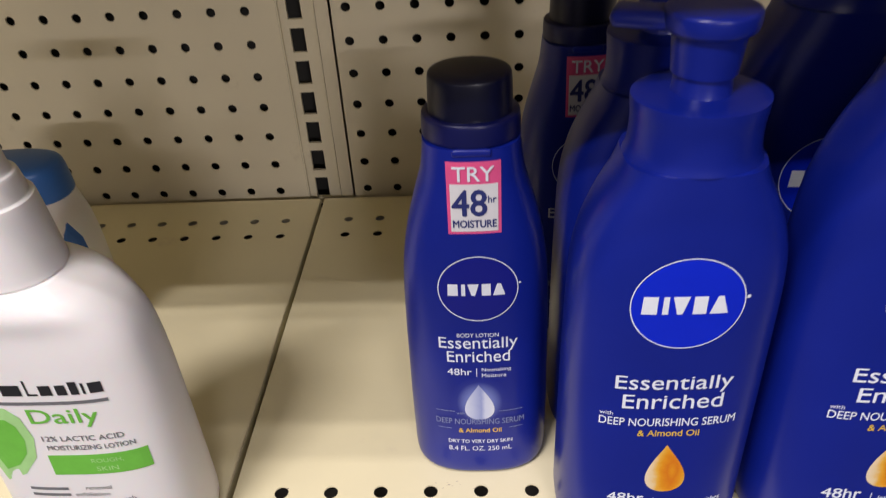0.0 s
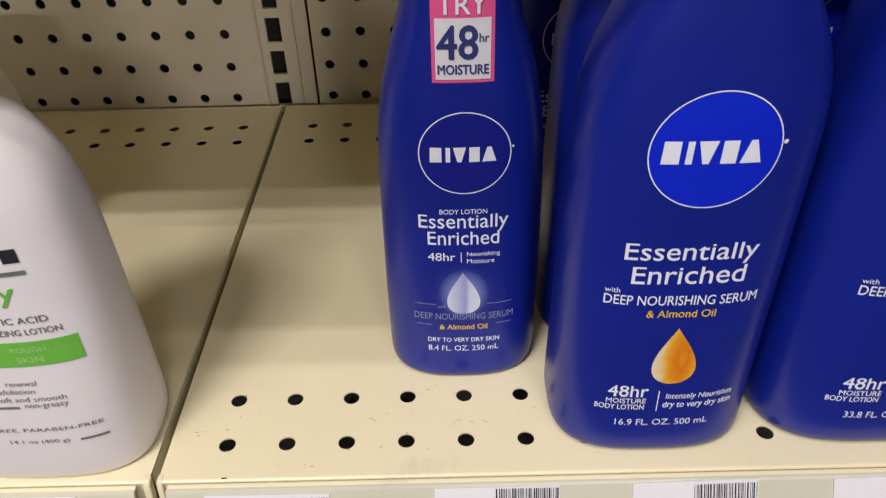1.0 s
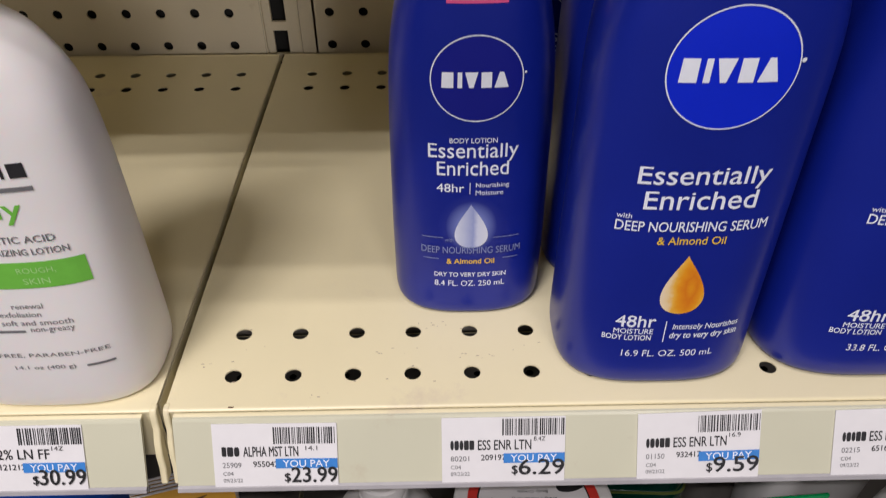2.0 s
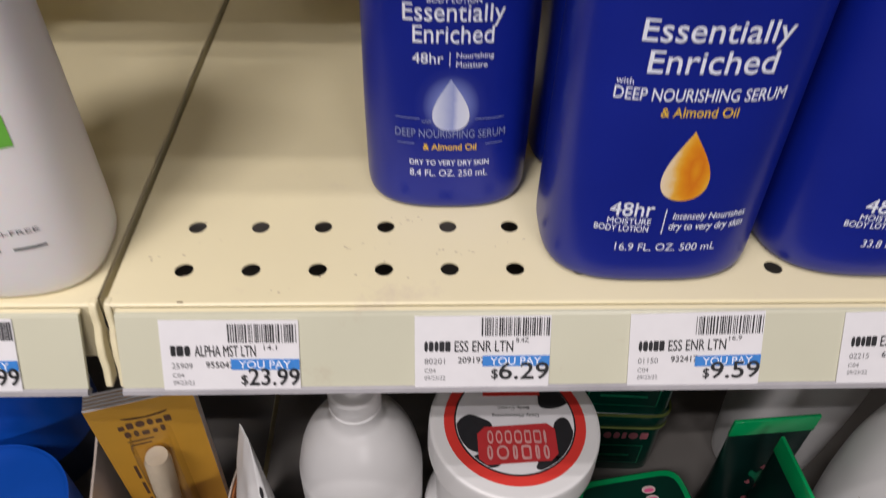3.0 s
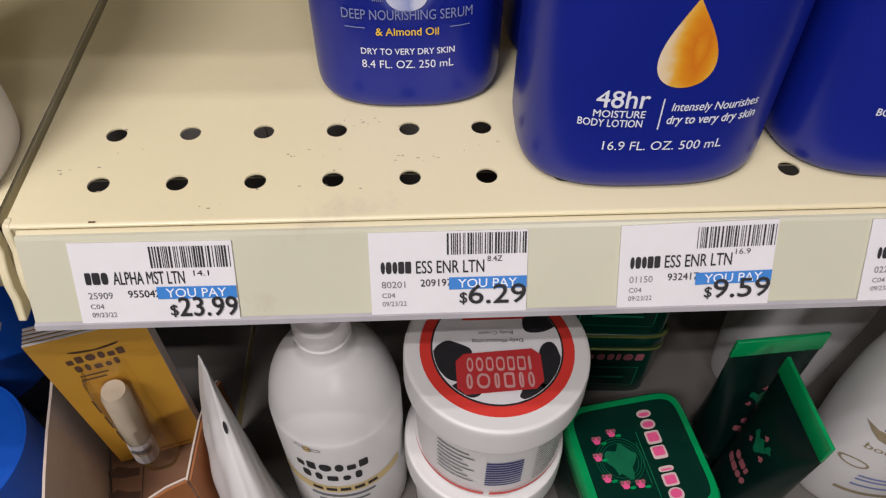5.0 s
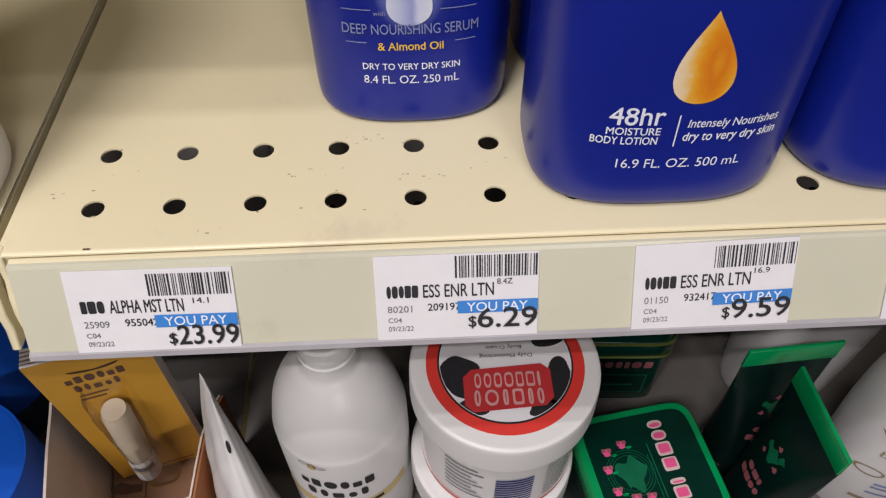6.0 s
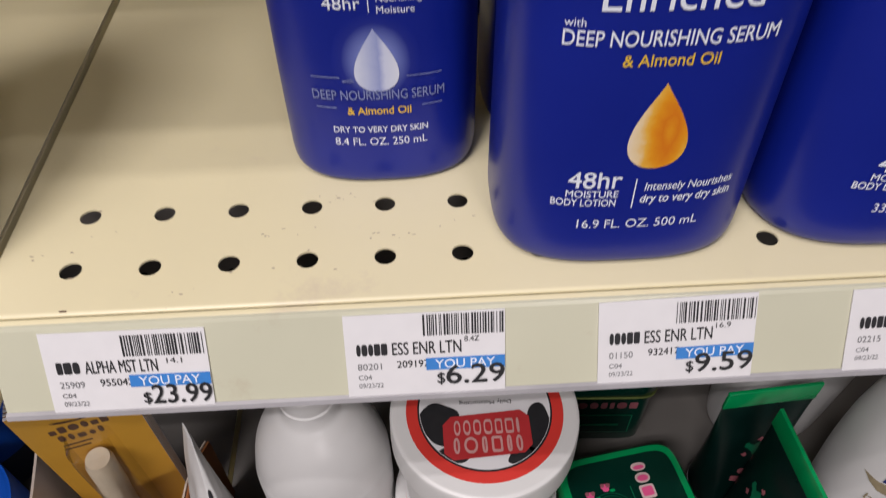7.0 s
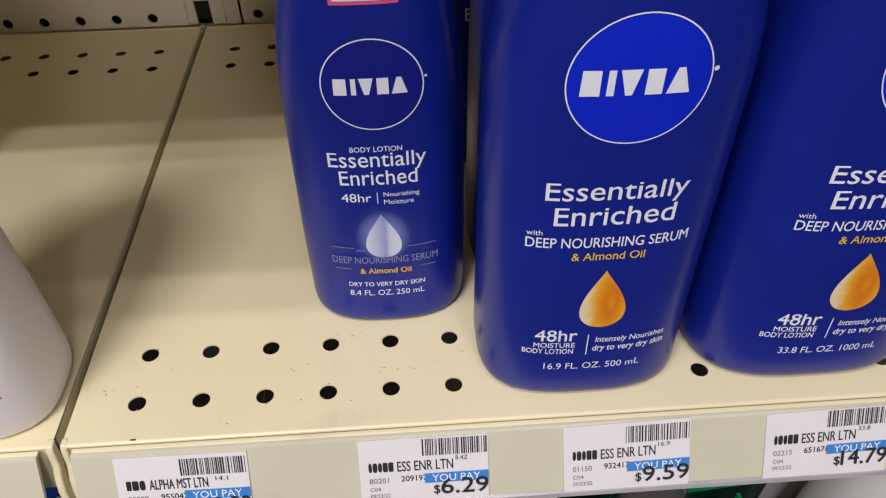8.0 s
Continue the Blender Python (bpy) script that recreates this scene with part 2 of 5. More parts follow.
def extrude_yz(outline, x0, x1):
    """A strip along x whose section is the outline of (y, z)."""
    bm = bmesh.new()
    a = [bm.verts.new((x0, y, z)) for y, z in outline]
    b = [bm.verts.new((x1, y, z)) for y, z in outline]
    k = len(outline)
    for i in range(k):
        bm.faces.new((a[i], a[(i + 1) % k], b[(i + 1) % k], b[i]))
    bm.faces.new(a)
    bm.faces.new(b[::-1])
    return bm


def loft(rings, cap=True):
    """Closed rings of points joined one to the next."""
    bm = bmesh.new()
    rows = [[bm.verts.new(p) for p in r] for r in rings]
    k = len(rows[0])
    for r, q in zip(rows, rows[1:]):
        for i in range(k):
            bm.faces.new((r[i], r[(i + 1) % k], q[(i + 1) % k], q[i]))
    if cap:
        bm.faces.new(rows[0][::-1])
        bm.faces.new(rows[-1])
    return bm


def oval(a, b, z, power=2.0, seg=64, cx=0.0, cy=0.0):
    out = []
    for i in range(seg):
        t = 2 * math.pi * i / seg
        c, s = math.cos(t), math.sin(t)
        out.append((cx + a * math.copysign(abs(c) ** (2 / power), c), cy + b * math.copysign(abs(s) ** (2 / power), s), z))
    return out


def dense(profile, steps=7):
    """A smooth profile through rows of (z, a, b)."""
    p = [profile[0], *profile, profile[-1]]
    out = []
    for i in range(1, len(p) - 2):
        for j in range(steps):
            t = j / steps
            row = []
            for c in range(3):
                p0, p1, p2, p3 = p[i - 1][c], p[i][c], p[i + 1][c], p[i + 2][c]
                lo, hi = min(p1, p2), max(p1, p2)
                v = 0.5 * (2 * p1 + (p2 - p0) * t + (2 * p0 - 5 * p1 + 4 * p2 - p3) * t * t + (3 * p1 - p0 - 3 * p2 + p3) * t ** 3)
                row.append(min(hi, max(lo, v)))
            out.append(tuple(row))
    return out + [tuple(profile[-1])]


def turned(profile, power=2.0, seg=64, cx=0.0, cy=0.0, smooth=True, steps=5):
    rows = dense(profile, steps) if smooth else profile
    return loft([oval(a, b, z, power, seg, cx, cy) for z, a, b in rows])


class Front:
    """The front of a turned body, on which print lies."""

    def __init__(self, profile, power=2.0):
        rows = dense(profile, 7)
        self.z, self.a, self.b, self.n = [r[0] for r in rows], [r[1] for r in rows], [r[2] for r in rows], power

    def __call__(self, x, z, off):
        a, b = np.interp(z, self.z, self.a), np.interp(z, self.z, self.b)
        k = max(0.0, 1 - min(0.999, abs(x) / a) ** self.n) ** (1 / self.n)
        return (x * (1 + off / a), -b * k - off, z)


def flat_front(y=0.0):
    return lambda x, z, off: (x, y - off, z)


def letters(text, bold=0.0, shear=0.0, tall_x=0.0):
    cu = bpy.data.curves.new("text", "FONT")
    cu.body, cu.resolution_u, cu.offset, cu.shear = text, 3, min(0.0, bold), shear
    ob = bpy.data.objects.new("text", cu)
    me = bpy.data.meshes.new_from_object(ob)
    v = [tuple(p.co[:2]) for p in me.vertices]
    if tall_x:
        # a rounder face: small letters reach higher
        v = [(x, float(np.interp(y, (-1.0, 0.0, 0.46, 0.72, 2.0), (-1.0, 0.0, 0.46 * tall_x, 0.72, 2.0)))) for x, y in v]
    f = [tuple(p.vertices) for p in me.polygons]
    bpy.data.objects.remove(ob)
    bpy.data.curves.remove(cu)
    bpy.data.meshes.remove(me)
    return v, f


def printed(parent, front, text, x0, x1, z0, z1, material, off=0.00025, bold=0.0, shear=0.0, name="printed_text", tilt=0.0, tall_x=0.0):
    """Words set into the box x0..x1, z0..z1 of a front; z0, z1 are the bottom and top of the ink."""
    v, f = letters(text, bold, shear, tall_x)
    xs, ys = [p[0] for p in v], [p[1] for p in v]
    sx, sy = (x1 - x0) / (max(xs) - min(xs)), (z1 - z0) / (max(ys) - min(ys))
    # heavier letters are laid down several times, a hair apart
    grow = max(0.0, bold) * sy
    shifts = [(0, 0)] if grow == 0 else [(-grow, 0), (grow, 0), (0, -grow), (0, grow)]
    pts, faces = [], []
    for k, (dx, dz) in enumerate(shifts):
        faces += [tuple(i + len(pts) for i in q) for q in f]
        for x, y in v:
            px, pz = x0 + (x - min(xs)) * sx + dx, z0 + (y - min(ys)) * sy + dz
            pts.append(front(px, pz + tilt * (px - x0), off + 0.00002 * k))
    return part(name, raw(name, pts, faces), material, parent, smooth=False)


def patch(parent, front, outline, material, off=0.0002, name="printed_shape", label="", rings=6):
    """A printed shape: an outline of (x, z) filled in rings towards its middle."""
    cx, cz = sum(p[0] for p in outline) / len(outline), sum(p[1] for p in outline) / len(outline)
    k, v, f = len(outline), [], []
    for r in range(rings):
        s = 1 - r / rings
        v += [front(cx + (x - cx) * s, cz + (z - cz) * s, off) for x, z in outline]
    v.append(front(cx, cz, off))
    for r in range(rings - 1):
        for i in range(k):
            j = (i + 1) % k
            f.append((r * k + i, r * k + j, (r + 1) * k + j, (r + 1) * k + i))
    f += [((rings - 1) * k + i, (rings - 1) * k + (i + 1) % k, len(v) - 1) for i in range(k)]
    return part(name, raw(name, v, f), material, parent, label, smooth=False)


def bars(parent, front, rects, material, off=0.00025, name="printed_bars"):
    """Plain bars (x0, x1, z0, z1), each cut into short lengths."""
    v, f = [], []
    for x0, x1, z0, z1 in rects:
        cuts = max(1, int((x1 - x0) / 0.003))
        base = len(v)
        for i in range(cuts + 1):
            x = x0 + (x1 - x0) * i / cuts
            v += [front(x, z0, off), front(x, z1, off)]
        f += [(base + 2 * i, base + 2 * i + 2, base + 2 * i + 3, base + 2 * i + 1) for i in range(cuts)]
    ob = part(name, raw(name, v, f), material, parent, smooth=False)
    if len(rects) > 1:
        ob["kind"] = "stuff"
    return ob


def circle(cx, cz, rx, rz, seg=48):
    return [(cx + rx * math.cos(2 * math.pi * i / seg), cz + rz * math.sin(2 * math.pi * i / seg)) for i in range(seg)]


def rect(x0, x1, z0, z1, n=4):
    top = [(x0 + (x1 - x0) * i / n, z1) for i in range(n)]
    right = [(x1, z1 + (z0 - z1) * i / n) for i in range(n)]
    low = [(x1 + (x0 - x1) * i / n, z0) for i in range(n)]
    return top + right + low + [(x0, z0 + (z1 - z0) * i / n) for i in range(n)]


def ring_line(parent, front, cx, cz, rx, rz, width, material, off=0.0003, seg=64, name="badge_ring"):
    v, f = [], []
    for i in range(seg):
        t = 2 * math.pi * i / seg
        for g in (-width / 2, width / 2):
            v.append(front(cx + (rx + g) * math.cos(t), cz + (rz + g) * math.sin(t), off))
    f = [(2 * i, 2 * i + 1, (2 * i + 3) % (2 * seg), (2 * i + 2) % (2 * seg)) for i in range(seg)]
    return part(name, raw(name, v, f), material, parent, smooth=False)


def teardrop(cx, z0, z1, width, lean=0.0, seg=48):
    """A drop that stands on its round end, its tip at z1."""
    out = []
    for i in range(seg):
        t = 2 * math.pi * i / seg
        h = (1 + math.cos(t)) / 2
        out.append((cx + 0.5 * width * math.sin(t) * math.sin(t / 2) ** 1.35 / 0.72 + lean * h ** 1.5, z0 + (z1 - z0) * h))
    return out[::-1]


def word_blocks(x0, x1, z0, z1):
    """Five plain shapes in a row that stand for a wordmark."""
    w = (x1 - x0) / 5.4
    def up(i, pts):
        ox = x0 + i * w * 1.1
        return [(ox + px * w, z0 + pz * (z1 - z0)) for px, pz in pts]
    return [up(0, [(0, 0), (0.05, 1), (0.92, 1), (0.92, 0)]),
            up(1, [(0.12, 0), (0.14, 1), (0.48, 1), (0.48, 0)]),
            up(1.62, [(0.34, 0), (0.0, 1), (1.0, 1), (0.66, 0)]),
            up(2.75, [(0, 0), (0, 1), (0.8, 1), (0.8, 0)]),
            up(3.65, [(0, 0), (0.38, 1), (0.70, 1), (1.1, 0)])]


def wordy(parent, front, x0, x1, z0, z1, k, ink, off, seed=1, tall=0.25, gap=0.2, name="wordmark_block"):
    """A row of plain rounded shapes, uneven in width, that stands for a wordmark."""
    rng = random.Random(seed)
    ws = [rng.uniform(0.6, 1.3) for _ in range(k)]
    unit, x = (x1 - x0) / sum(ws), x0
    for i, w in enumerate(ws):
        a, b = x + gap * unit / 2, x + w * unit - gap * unit / 2
        top = z1 if rng.random() > 0.4 else z0 + (z1 - z0) * (1 - tall)
        cx, cz = (a + b) / 2, (z0 + top) / 2
        patch(parent, front, [(px, pz + cz) for px, pz, _ in oval((b - a) / 2, (top - z0) / 2, 0, rng.choice((2.2, 3, 6)), 24, cx)], ink, off, name, rings=2)
        x += w * unit


def perforated(xb, yb, holes, radius, depth, place, seg=12):
    """A sheet of cells between the lines xb and yb; a cell (i, j) in holes has a round hole at holes[i, j]."""
    v, f = [], []
    for i in range(len(xb) - 1):
        for j in range(len(yb) - 1):
            x0, x1, y0, y1 = xb[i], xb[i + 1], yb[j], yb[j + 1]
            k = len(v)
            if (i, j) not in holes:
                v += [place(x0, y0, 0), place(x1, y0, 0), place(x1, y1, 0), place(x0, y1, 0)]
                f.append((k, k + 1, k + 2, k + 3))
                continue
            cx, cy = holes[i, j]
            for d in range(seg):
                t = 2 * math.pi * (d + 0.5) / seg
                c, s = math.cos(t), math.sin(t)
                reach = min(((x1 - cx) if c > 0 else (cx - x0)) / max(1e-9, abs(c)), ((y1 - cy) if s > 0 else (cy - y0)) / max(1e-9, abs(s)))
                v += [place(cx + c * reach, cy + s * reach, 0), place(cx + c * radius, cy + s * radius, 0), place(cx + c * radius, cy + s * radius, depth)]
            for d in range(seg):
                e = (d + 1) % seg
                f.append((k + 3 * d, k + 3 * e, k + 3 * e + 1, k + 3 * d + 1))
                f.append((k + 3 * d + 1, k + 3 * e + 1, k + 3 * e + 2, k + 3 * d + 2))
            for qx, qy in ((x0, y0), (x1, y0), (x1, y1), (x0, y1)):
                near = sorted(range(seg), key=lambda d: (Vector(v[k + 3 * d]) - Vector(place(qx, qy, 0))).length)[:2]
                v.append(place(qx, qy, 0))
                f.append((len(v) - 1, k + 3 * near[0], k + 3 * near[1]))
    return v, f


# ---- the store round the shelves ----
def slab(name, x0, x1, y0, y1, z0, z1, material, label, category):
    return tagged(part(name, box(x0, x1, y0, y1, z0, z1), material, smooth=False), label, category, "", "structure")


slab("floor", -4, 4, -5.9, 0.6, -0.1, 0.0, M_FLOOR, "pale vinyl store floor in front of the shelves", "floor")
slab("ceiling", -4, 4, -5.9, 0.6, 2.9, 3.0, M_CEIL, "white tiled store ceiling over the aisle", "ceiling")
slab("wall_north", -4, 4, 0.45, 0.6, 0.0, 2.9, M_WALLP, "plain wall behind the shelves", "wall")
slab("wall_south", -4, 4, -5.9, -5.75, 0.0, 2.9, M_WALLP, "plain wall across the aisle", "wall")
slab("wall_west", -4.1, -4, -5.75, 0.45, 0.0, 2.9, M_WALLP, "plain wall at the end of the aisle", "wall")
slab("wall_east", 4, 4.1, -5.75, 0.45, 0.0, 2.9, M_WALLP, "plain wall at the end of the aisle", "wall")


# unseen low wall, added to block the far lamps from the lower shelf
slab("wall_light_block", -4, 4, -1.78, -1.66, 0.0, 1.66, M_WALLP, "low unseen partition added to keep far light off the lower shelf", "wall")


def back_panel(name, columns, edge, far):
    """A perforated steel panel; edge is the end next to the upright."""
    rows = [ZS + 0.0025 + INCH * i for i in range(-30, 14)]
    lo, hi = min(edge, far), max(edge, far)
    cols = sorted(columns)
    xb = [lo] + [c - INCH / 2 for c in cols] + [cols[-1] + INCH / 2, hi]
    zb = [0.1] + [r - INCH / 2 for r in rows] + [rows[-1] + INCH / 2, 2.0]
    holes = {(i + 1, j + 1): (c, r) for i, c in enumerate(cols) for j, r in enumerate(rows)}
    v, f = perforated(xb, zb, holes, 0.0036, 0.0016, lambda x, z, d: (x, BACK + d, z))
    return tagged(part(name, sheet(name, v, f), M_PANEL, smooth=False), "cream enamelled perforated steel back panel with round peg holes", "back panel", "", "structure")


back_panel("back_panel_left", [-0.064 - INCH * k for k in range(24)], -0.0405, -0.95)
back_panel("back_panel_right", [0.0108 + INCH * k for k in range(24)], -0.0002, 0.95)
# taupe sheets over the lower perforations, the bay's shade put into their colour
slab("lower_back_panel_left", -0.95, -0.0278, BACK - 0.0060, BACK - 0.0035, 0.1, ZS - 0.034, M_TAUPE_SHADE, "plain taupe panel behind the lower shelf, darkened for its shade", "back panel")
slab("lower_back_panel_right", -0.0268, 0.95, BACK - 0.0060, BACK - 0.0035, 0.1, ZS - 0.034, M_TAUPE_SHADE, "plain taupe panel behind the lower shelf, darkened for its shade", "back panel")
# dark sheet added so that the panels' peg holes look shaded
slab("panel_backing", -0.96, 0.96, BACK + 0.03, BACK + 0.034, 0.1, 2.0, M_HOLE_SHADE, "dark sheet added behind the panels to shade their peg holes", "backing")


def upright():
    root = thing("shelf_upright", (0, 0, 0), "cream steel upright with a row of dark slots between two panels", "upright", kind="structure")
    zs = [ZS + 0.004 + INCH * i for i in range(-40, 26)]
    x0, x1, sx, hw, hh = -0.0395, -0.0130, -0.0280, 0.0054, 0.0093
    v, f = [], []
    def quad(a, b, c, d):
        k = len(v)
        v.extend((a, b, c, d))
        f.append((k, k + 1, k + 2, k + 3))
    y = BACK + 0.0022
    for z in zs:
        lo, hi = z - INCH / 2, z + INCH / 2
        quad((x0, y, lo), (sx - hw, y, lo), (sx - hw, y, hi), (x0, y, hi))
        quad((sx + hw, y, lo), (x1, y, lo), (x1, y, hi), (sx + hw, y, hi))
        quad((sx - hw, y, lo), (sx + hw, y, lo), (sx + hw, y, z - hh), (sx - hw, y, z - hh))
        quad((sx - hw, y, z + hh), (sx + hw, y, z + hh), (sx + hw, y, hi), (sx - hw, y, hi))
        for s in (-1, 1):
            quad((sx + s * hw, y, z - hh), (sx + s * hw, y, z + hh), (sx + s * hw, y + 0.003, z + hh), (sx + s * hw, y + 0.003, z - hh))
            quad((sx - hw, y, z + s * hh), (sx + hw, y, z + s * hh), (sx + hw, y + 0.003, z + s * hh), (sx - hw, y + 0.003, z + s * hh))
    part("slotted_plate", sheet("slotted_plate", v, f), M_PANEL, root, smooth=False)
    part("flange", box(-0.0402, -0.0392, BACK - 0.0008, BACK + 0.006, 0.1, 2.0), M_PANEL, root, smooth=False)
    part("flange", box(-0.0133, -0.0123, BACK - 0.0008, BACK + 0.006, 0.1, 2.0), M_PANEL, root, smooth=False)
    part("edge_strip", box(-0.0121, -0.0014, BACK + 0.0004, BACK + 0.004, 0.1, 2.0), M_PANEL, root, smooth=False)


upright()


# ---- shelves ----
def shelf(z, side, label, front=-0.0165, rail=True):
    """One shelf bay to the right (side 1) or left (side -1) of the seam."""
    root = thing("store_shelf", (SEAM, 0, z), label, "shelf", "shelf bays")
    n = 30
    cols = [-SEAM + INCH * i for i in range(n)]
    if side < 0:
        cols = [-0.0245 - INCH * i for i in range(n)][::-1]
    near, far = 0.0019, 0.93
    lo, hi = (near, far) if side > 0 else (-far, -near)
    xb = [lo] + [c - INCH / 2 for c in cols] + [cols[-1] + INCH / 2, hi]
    shift = front + 0.0165
    rows = [shift, shift + 0.0245, 0.2635, 0.2855]
    yb = [front, shift - INCH / 2 + 0.0005, shift + 0.0122, shift + 0.037, 0.2525, 0.2745, 0.2965, BACK - 0.012]
    holes = {(i + 1, j): (c, r) for i, c in enumerate(cols) for j, r in zip((1, 2, 4, 5), rows)}
    v, f = perforated(xb, yb, holes, 0.0036, -0.0007, lambda x, y, d: (x, y, d), seg=16)
    # the lower deck takes the copy with shade in its colour
    part("deck", sheet("deck", v, f), M_CREAM if z > ZL else M_TAUPE_DEEP_SHADE, root, smooth=False)
    r = front
    # rolled front edge, and the face behind the rail
    nose = [(r, 0.0), (r - 0.0007, -0.0001), (r - 0.0012, -0.0005), (r - 0.0013, -0.0011), (r - 0.0008, -0.0016), (r - 0.0008, -0.030), (r + 0.003, -0.033), (r + 0.003, -0.0315), (r + 0.0006, -0.029), (r + 0.0006, -0.0018), (r, -0.0016)]
    part("front_edge", extrude_yz(nose, lo, hi), M_CREAM, root)
    part("rear_ledge", box(lo, hi, BACK - 0.0110, BACK - 0.0066, -0.0055, -0.0040), M_CREAM, root, smooth=False)
    part("back_lip", box(lo, hi, BACK - 0.0125, BACK - 0.0112, -0.02, 0.0004), M_CREAM, root, smooth=False)
    # added sheets: the dark one shades the peg holes, the cream one bounces light
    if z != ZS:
        part("added_under_sheet", box(lo + 0.002 if side > 0 else lo, hi if side > 0 else hi - 0.002, r + 0.006, BACK - 0.014, -0.0265, -0.0250), M_CREAM if z > 1.3 else M_HOLE_SHADE, root, smooth=False)
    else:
        # dark sheet added to shade only the rear peg holes
        part("rear_hole_shade", box(lo, hi, 0.205, BACK - 0.014, -0.0265, -0.0250), M_HOLE_SHADE, root, smooth=False)
    part("side_wall", box(*((lo, lo + 0.0012) if side > 0 else (hi - 0.0012, hi)), r + 0.004, BACK - 0.013, -0.03, -0.0018), M_CREAM, root, smooth=False)
    if not rail:
        return root
    # curved end plate
    curve = [(r - 0.0008, 0.0002), (r - 0.0020, -0.0014), (r - 0.0028, -0.0050), (r - 0.0036, -0.0095), (r - 0.0066, -0.0145), (r - 0.0088, -0.0205), (r - 0.0098, -0.027), (r - 0.0127, -0.0345)]
    back = [(y + 0.0035 + 0.0025 * i / 7, q) for i, (y, q) in enumerate(curve)]
    e0, e1 = (0.0012, 0.0038) if side > 0 else (-0.0044, -0.0014)
    end = part("end_plate", extrude_yz(curve + back[::-1], e0, e1), M_CREAM, root)
    b = end.modifiers.new("soft", "BEVEL")
    b.width, b.segments = 0.0006, 2
    # slanted tag rail with a clear lower lip
    rl, rh = (lo + 0.0040, hi) if side > 0 else (lo, hi - 0.0050)
    slant = [(r - 0.0037, -0.0012), (r - 0.0047, -0.0012), (r - 0.0054, -0.0022), (r - 0.0186, -0.0282), (r - 0.0174, -0.0288), (r - 0.0040, -0.0032)]
    part("price_rail", extrude_yz(slant, rl, rh), M_RAIL, root, smooth=False)
    part("rail_top_bead", extrude_yz([(r - 0.0012, -0.0021), (r - 0.0017, -0.0012), (r - 0.0026, -0.0010), (r - 0.0035, -0.0014), (r - 0.0040, -0.0024)], rl, rh), M_CREAM, root)
    lip = [(r - 0.0184, -0.0272), (r - 0.0196, -0.0276), (r - 0.0203, -0.0292), (r - 0.0192, -0.0299), (r - 0.0176, -0.0284)]
    part("rail_lip", extrude_yz(lip, rl, rh), M_LIP, root, "clear grey plastic lip of the price rail")
    lip2 = [(r - 0.0174, -0.0292), (r - 0.0188, -0.0303), (r - 0.0183, -0.0313), (r - 0.0158, -0.0302)]
    part("rail_under_lip", extrude_yz(lip2, rl, rh), M_LIP, root)
    return root


def scuffs(root):
    """A few thin scratches and specks left on the paint between the peg holes."""
    rng = random.Random(7)
    flat = lambda x, y, off: (x, y, off)
    rects = []
    for cx, cy, k in ((0.086, 0.028, 6), (0.105, 0.010, 7), (0.076, -0.004, 3), (0.035, -0.012, 2), (0.128, 0.014, 3), (0.070, 0.0125, 6), (-0.012, 0.0065, 3), (0.013, 0.017, 2), (0.088, 0.030, 4)):
        for _ in range(k):
            x, y, w = cx + rng.uniform(-0.012, 0.012), cy + rng.uniform(-0.0025, 0.0025), rng.uniform(0.0003, 0.0013)
            rects.append((x - SEAM, x - SEAM + w, y, y + rng.uniform(0.0002, 0.0005)))
    for x, y, w in ((-0.0140, 0.0050, 0.0008), (0.0002, -0.0036, 0.0013), (0.0022, 0.0268, 0.0010), (0.0515, -0.0042, 0.0009), (0.0760, 0.0038, 0.0006)):
        rects.append((x - SEAM, x - SEAM + w, y, y + 0.0006))
    bars(root, flat, rects, M_SCUFF, 0.0001, "scratch")
    # a chip in the paint of the rolled edge
    bars(root, flat, [(0.0012 - SEAM, 0.0034 - SEAM, -0.0170, -0.0163)], M_BROWN, 0.00012, "paint_chip")


main_shelf = shelf(ZS, 1, "cream enamelled steel store shelf with peg holes and a price rail")
scuffs(main_shelf)
shelf(ZS, -1, "cream steel store shelf bay holding a white pump bottle")
shelf(ZL, 1, "lower steel store shelf crowded with jars, tins and tubes", front=-0.055)
shelf(ZL, -1, "lower steel store shelf holding blue tubs", front=-0.055)
shelf(ZU, 1, "upper cream steel store shelf over the bottles")
shelf(ZU, -1, "upper cream steel store shelf over the bottles")


# ---- lotion bottles ----
SMALL = [(0.0, 0.0300, 0.0228), (0.0015, 0.0325, 0.0250), (0.006, 0.0337, 0.0260), (0.02, 0.0339, 0.0252), (0.04, 0.0340, 0.0236), (0.06, 0.0338, 0.0222), (0.09, 0.0334, 0.0212), (0.118, 0.0322, 0.0210), (0.138, 0.0292, 0.0205), (0.155, 0.0247, 0.0196), (0.167, 0.0214, 0.0186), (0.181, 0.0199, 0.0178)]
MEDIUM = [(0.0, 0.0368, 0.0262), (0.0018, 0.0392, 0.0286), (0.007, 0.0406, 0.0298), (0.02, 0.0408, 0.0287), (0.045, 0.0408, 0.0268), (0.07, 0.0408, 0.0250), (0.10, 0.0407, 0.0232), (0.140, 0.0398, 0.0226), (0.158, 0.0372, 0.0222), (0.172, 0.0322, 0.0216), (0.183, 0.0265, 0.0210), (0.190, 0.0240, 0.0206)]
LARGE = [(z * 1.12, a * 1.155, b * 1.155) for z, a, b in MEDIUM]


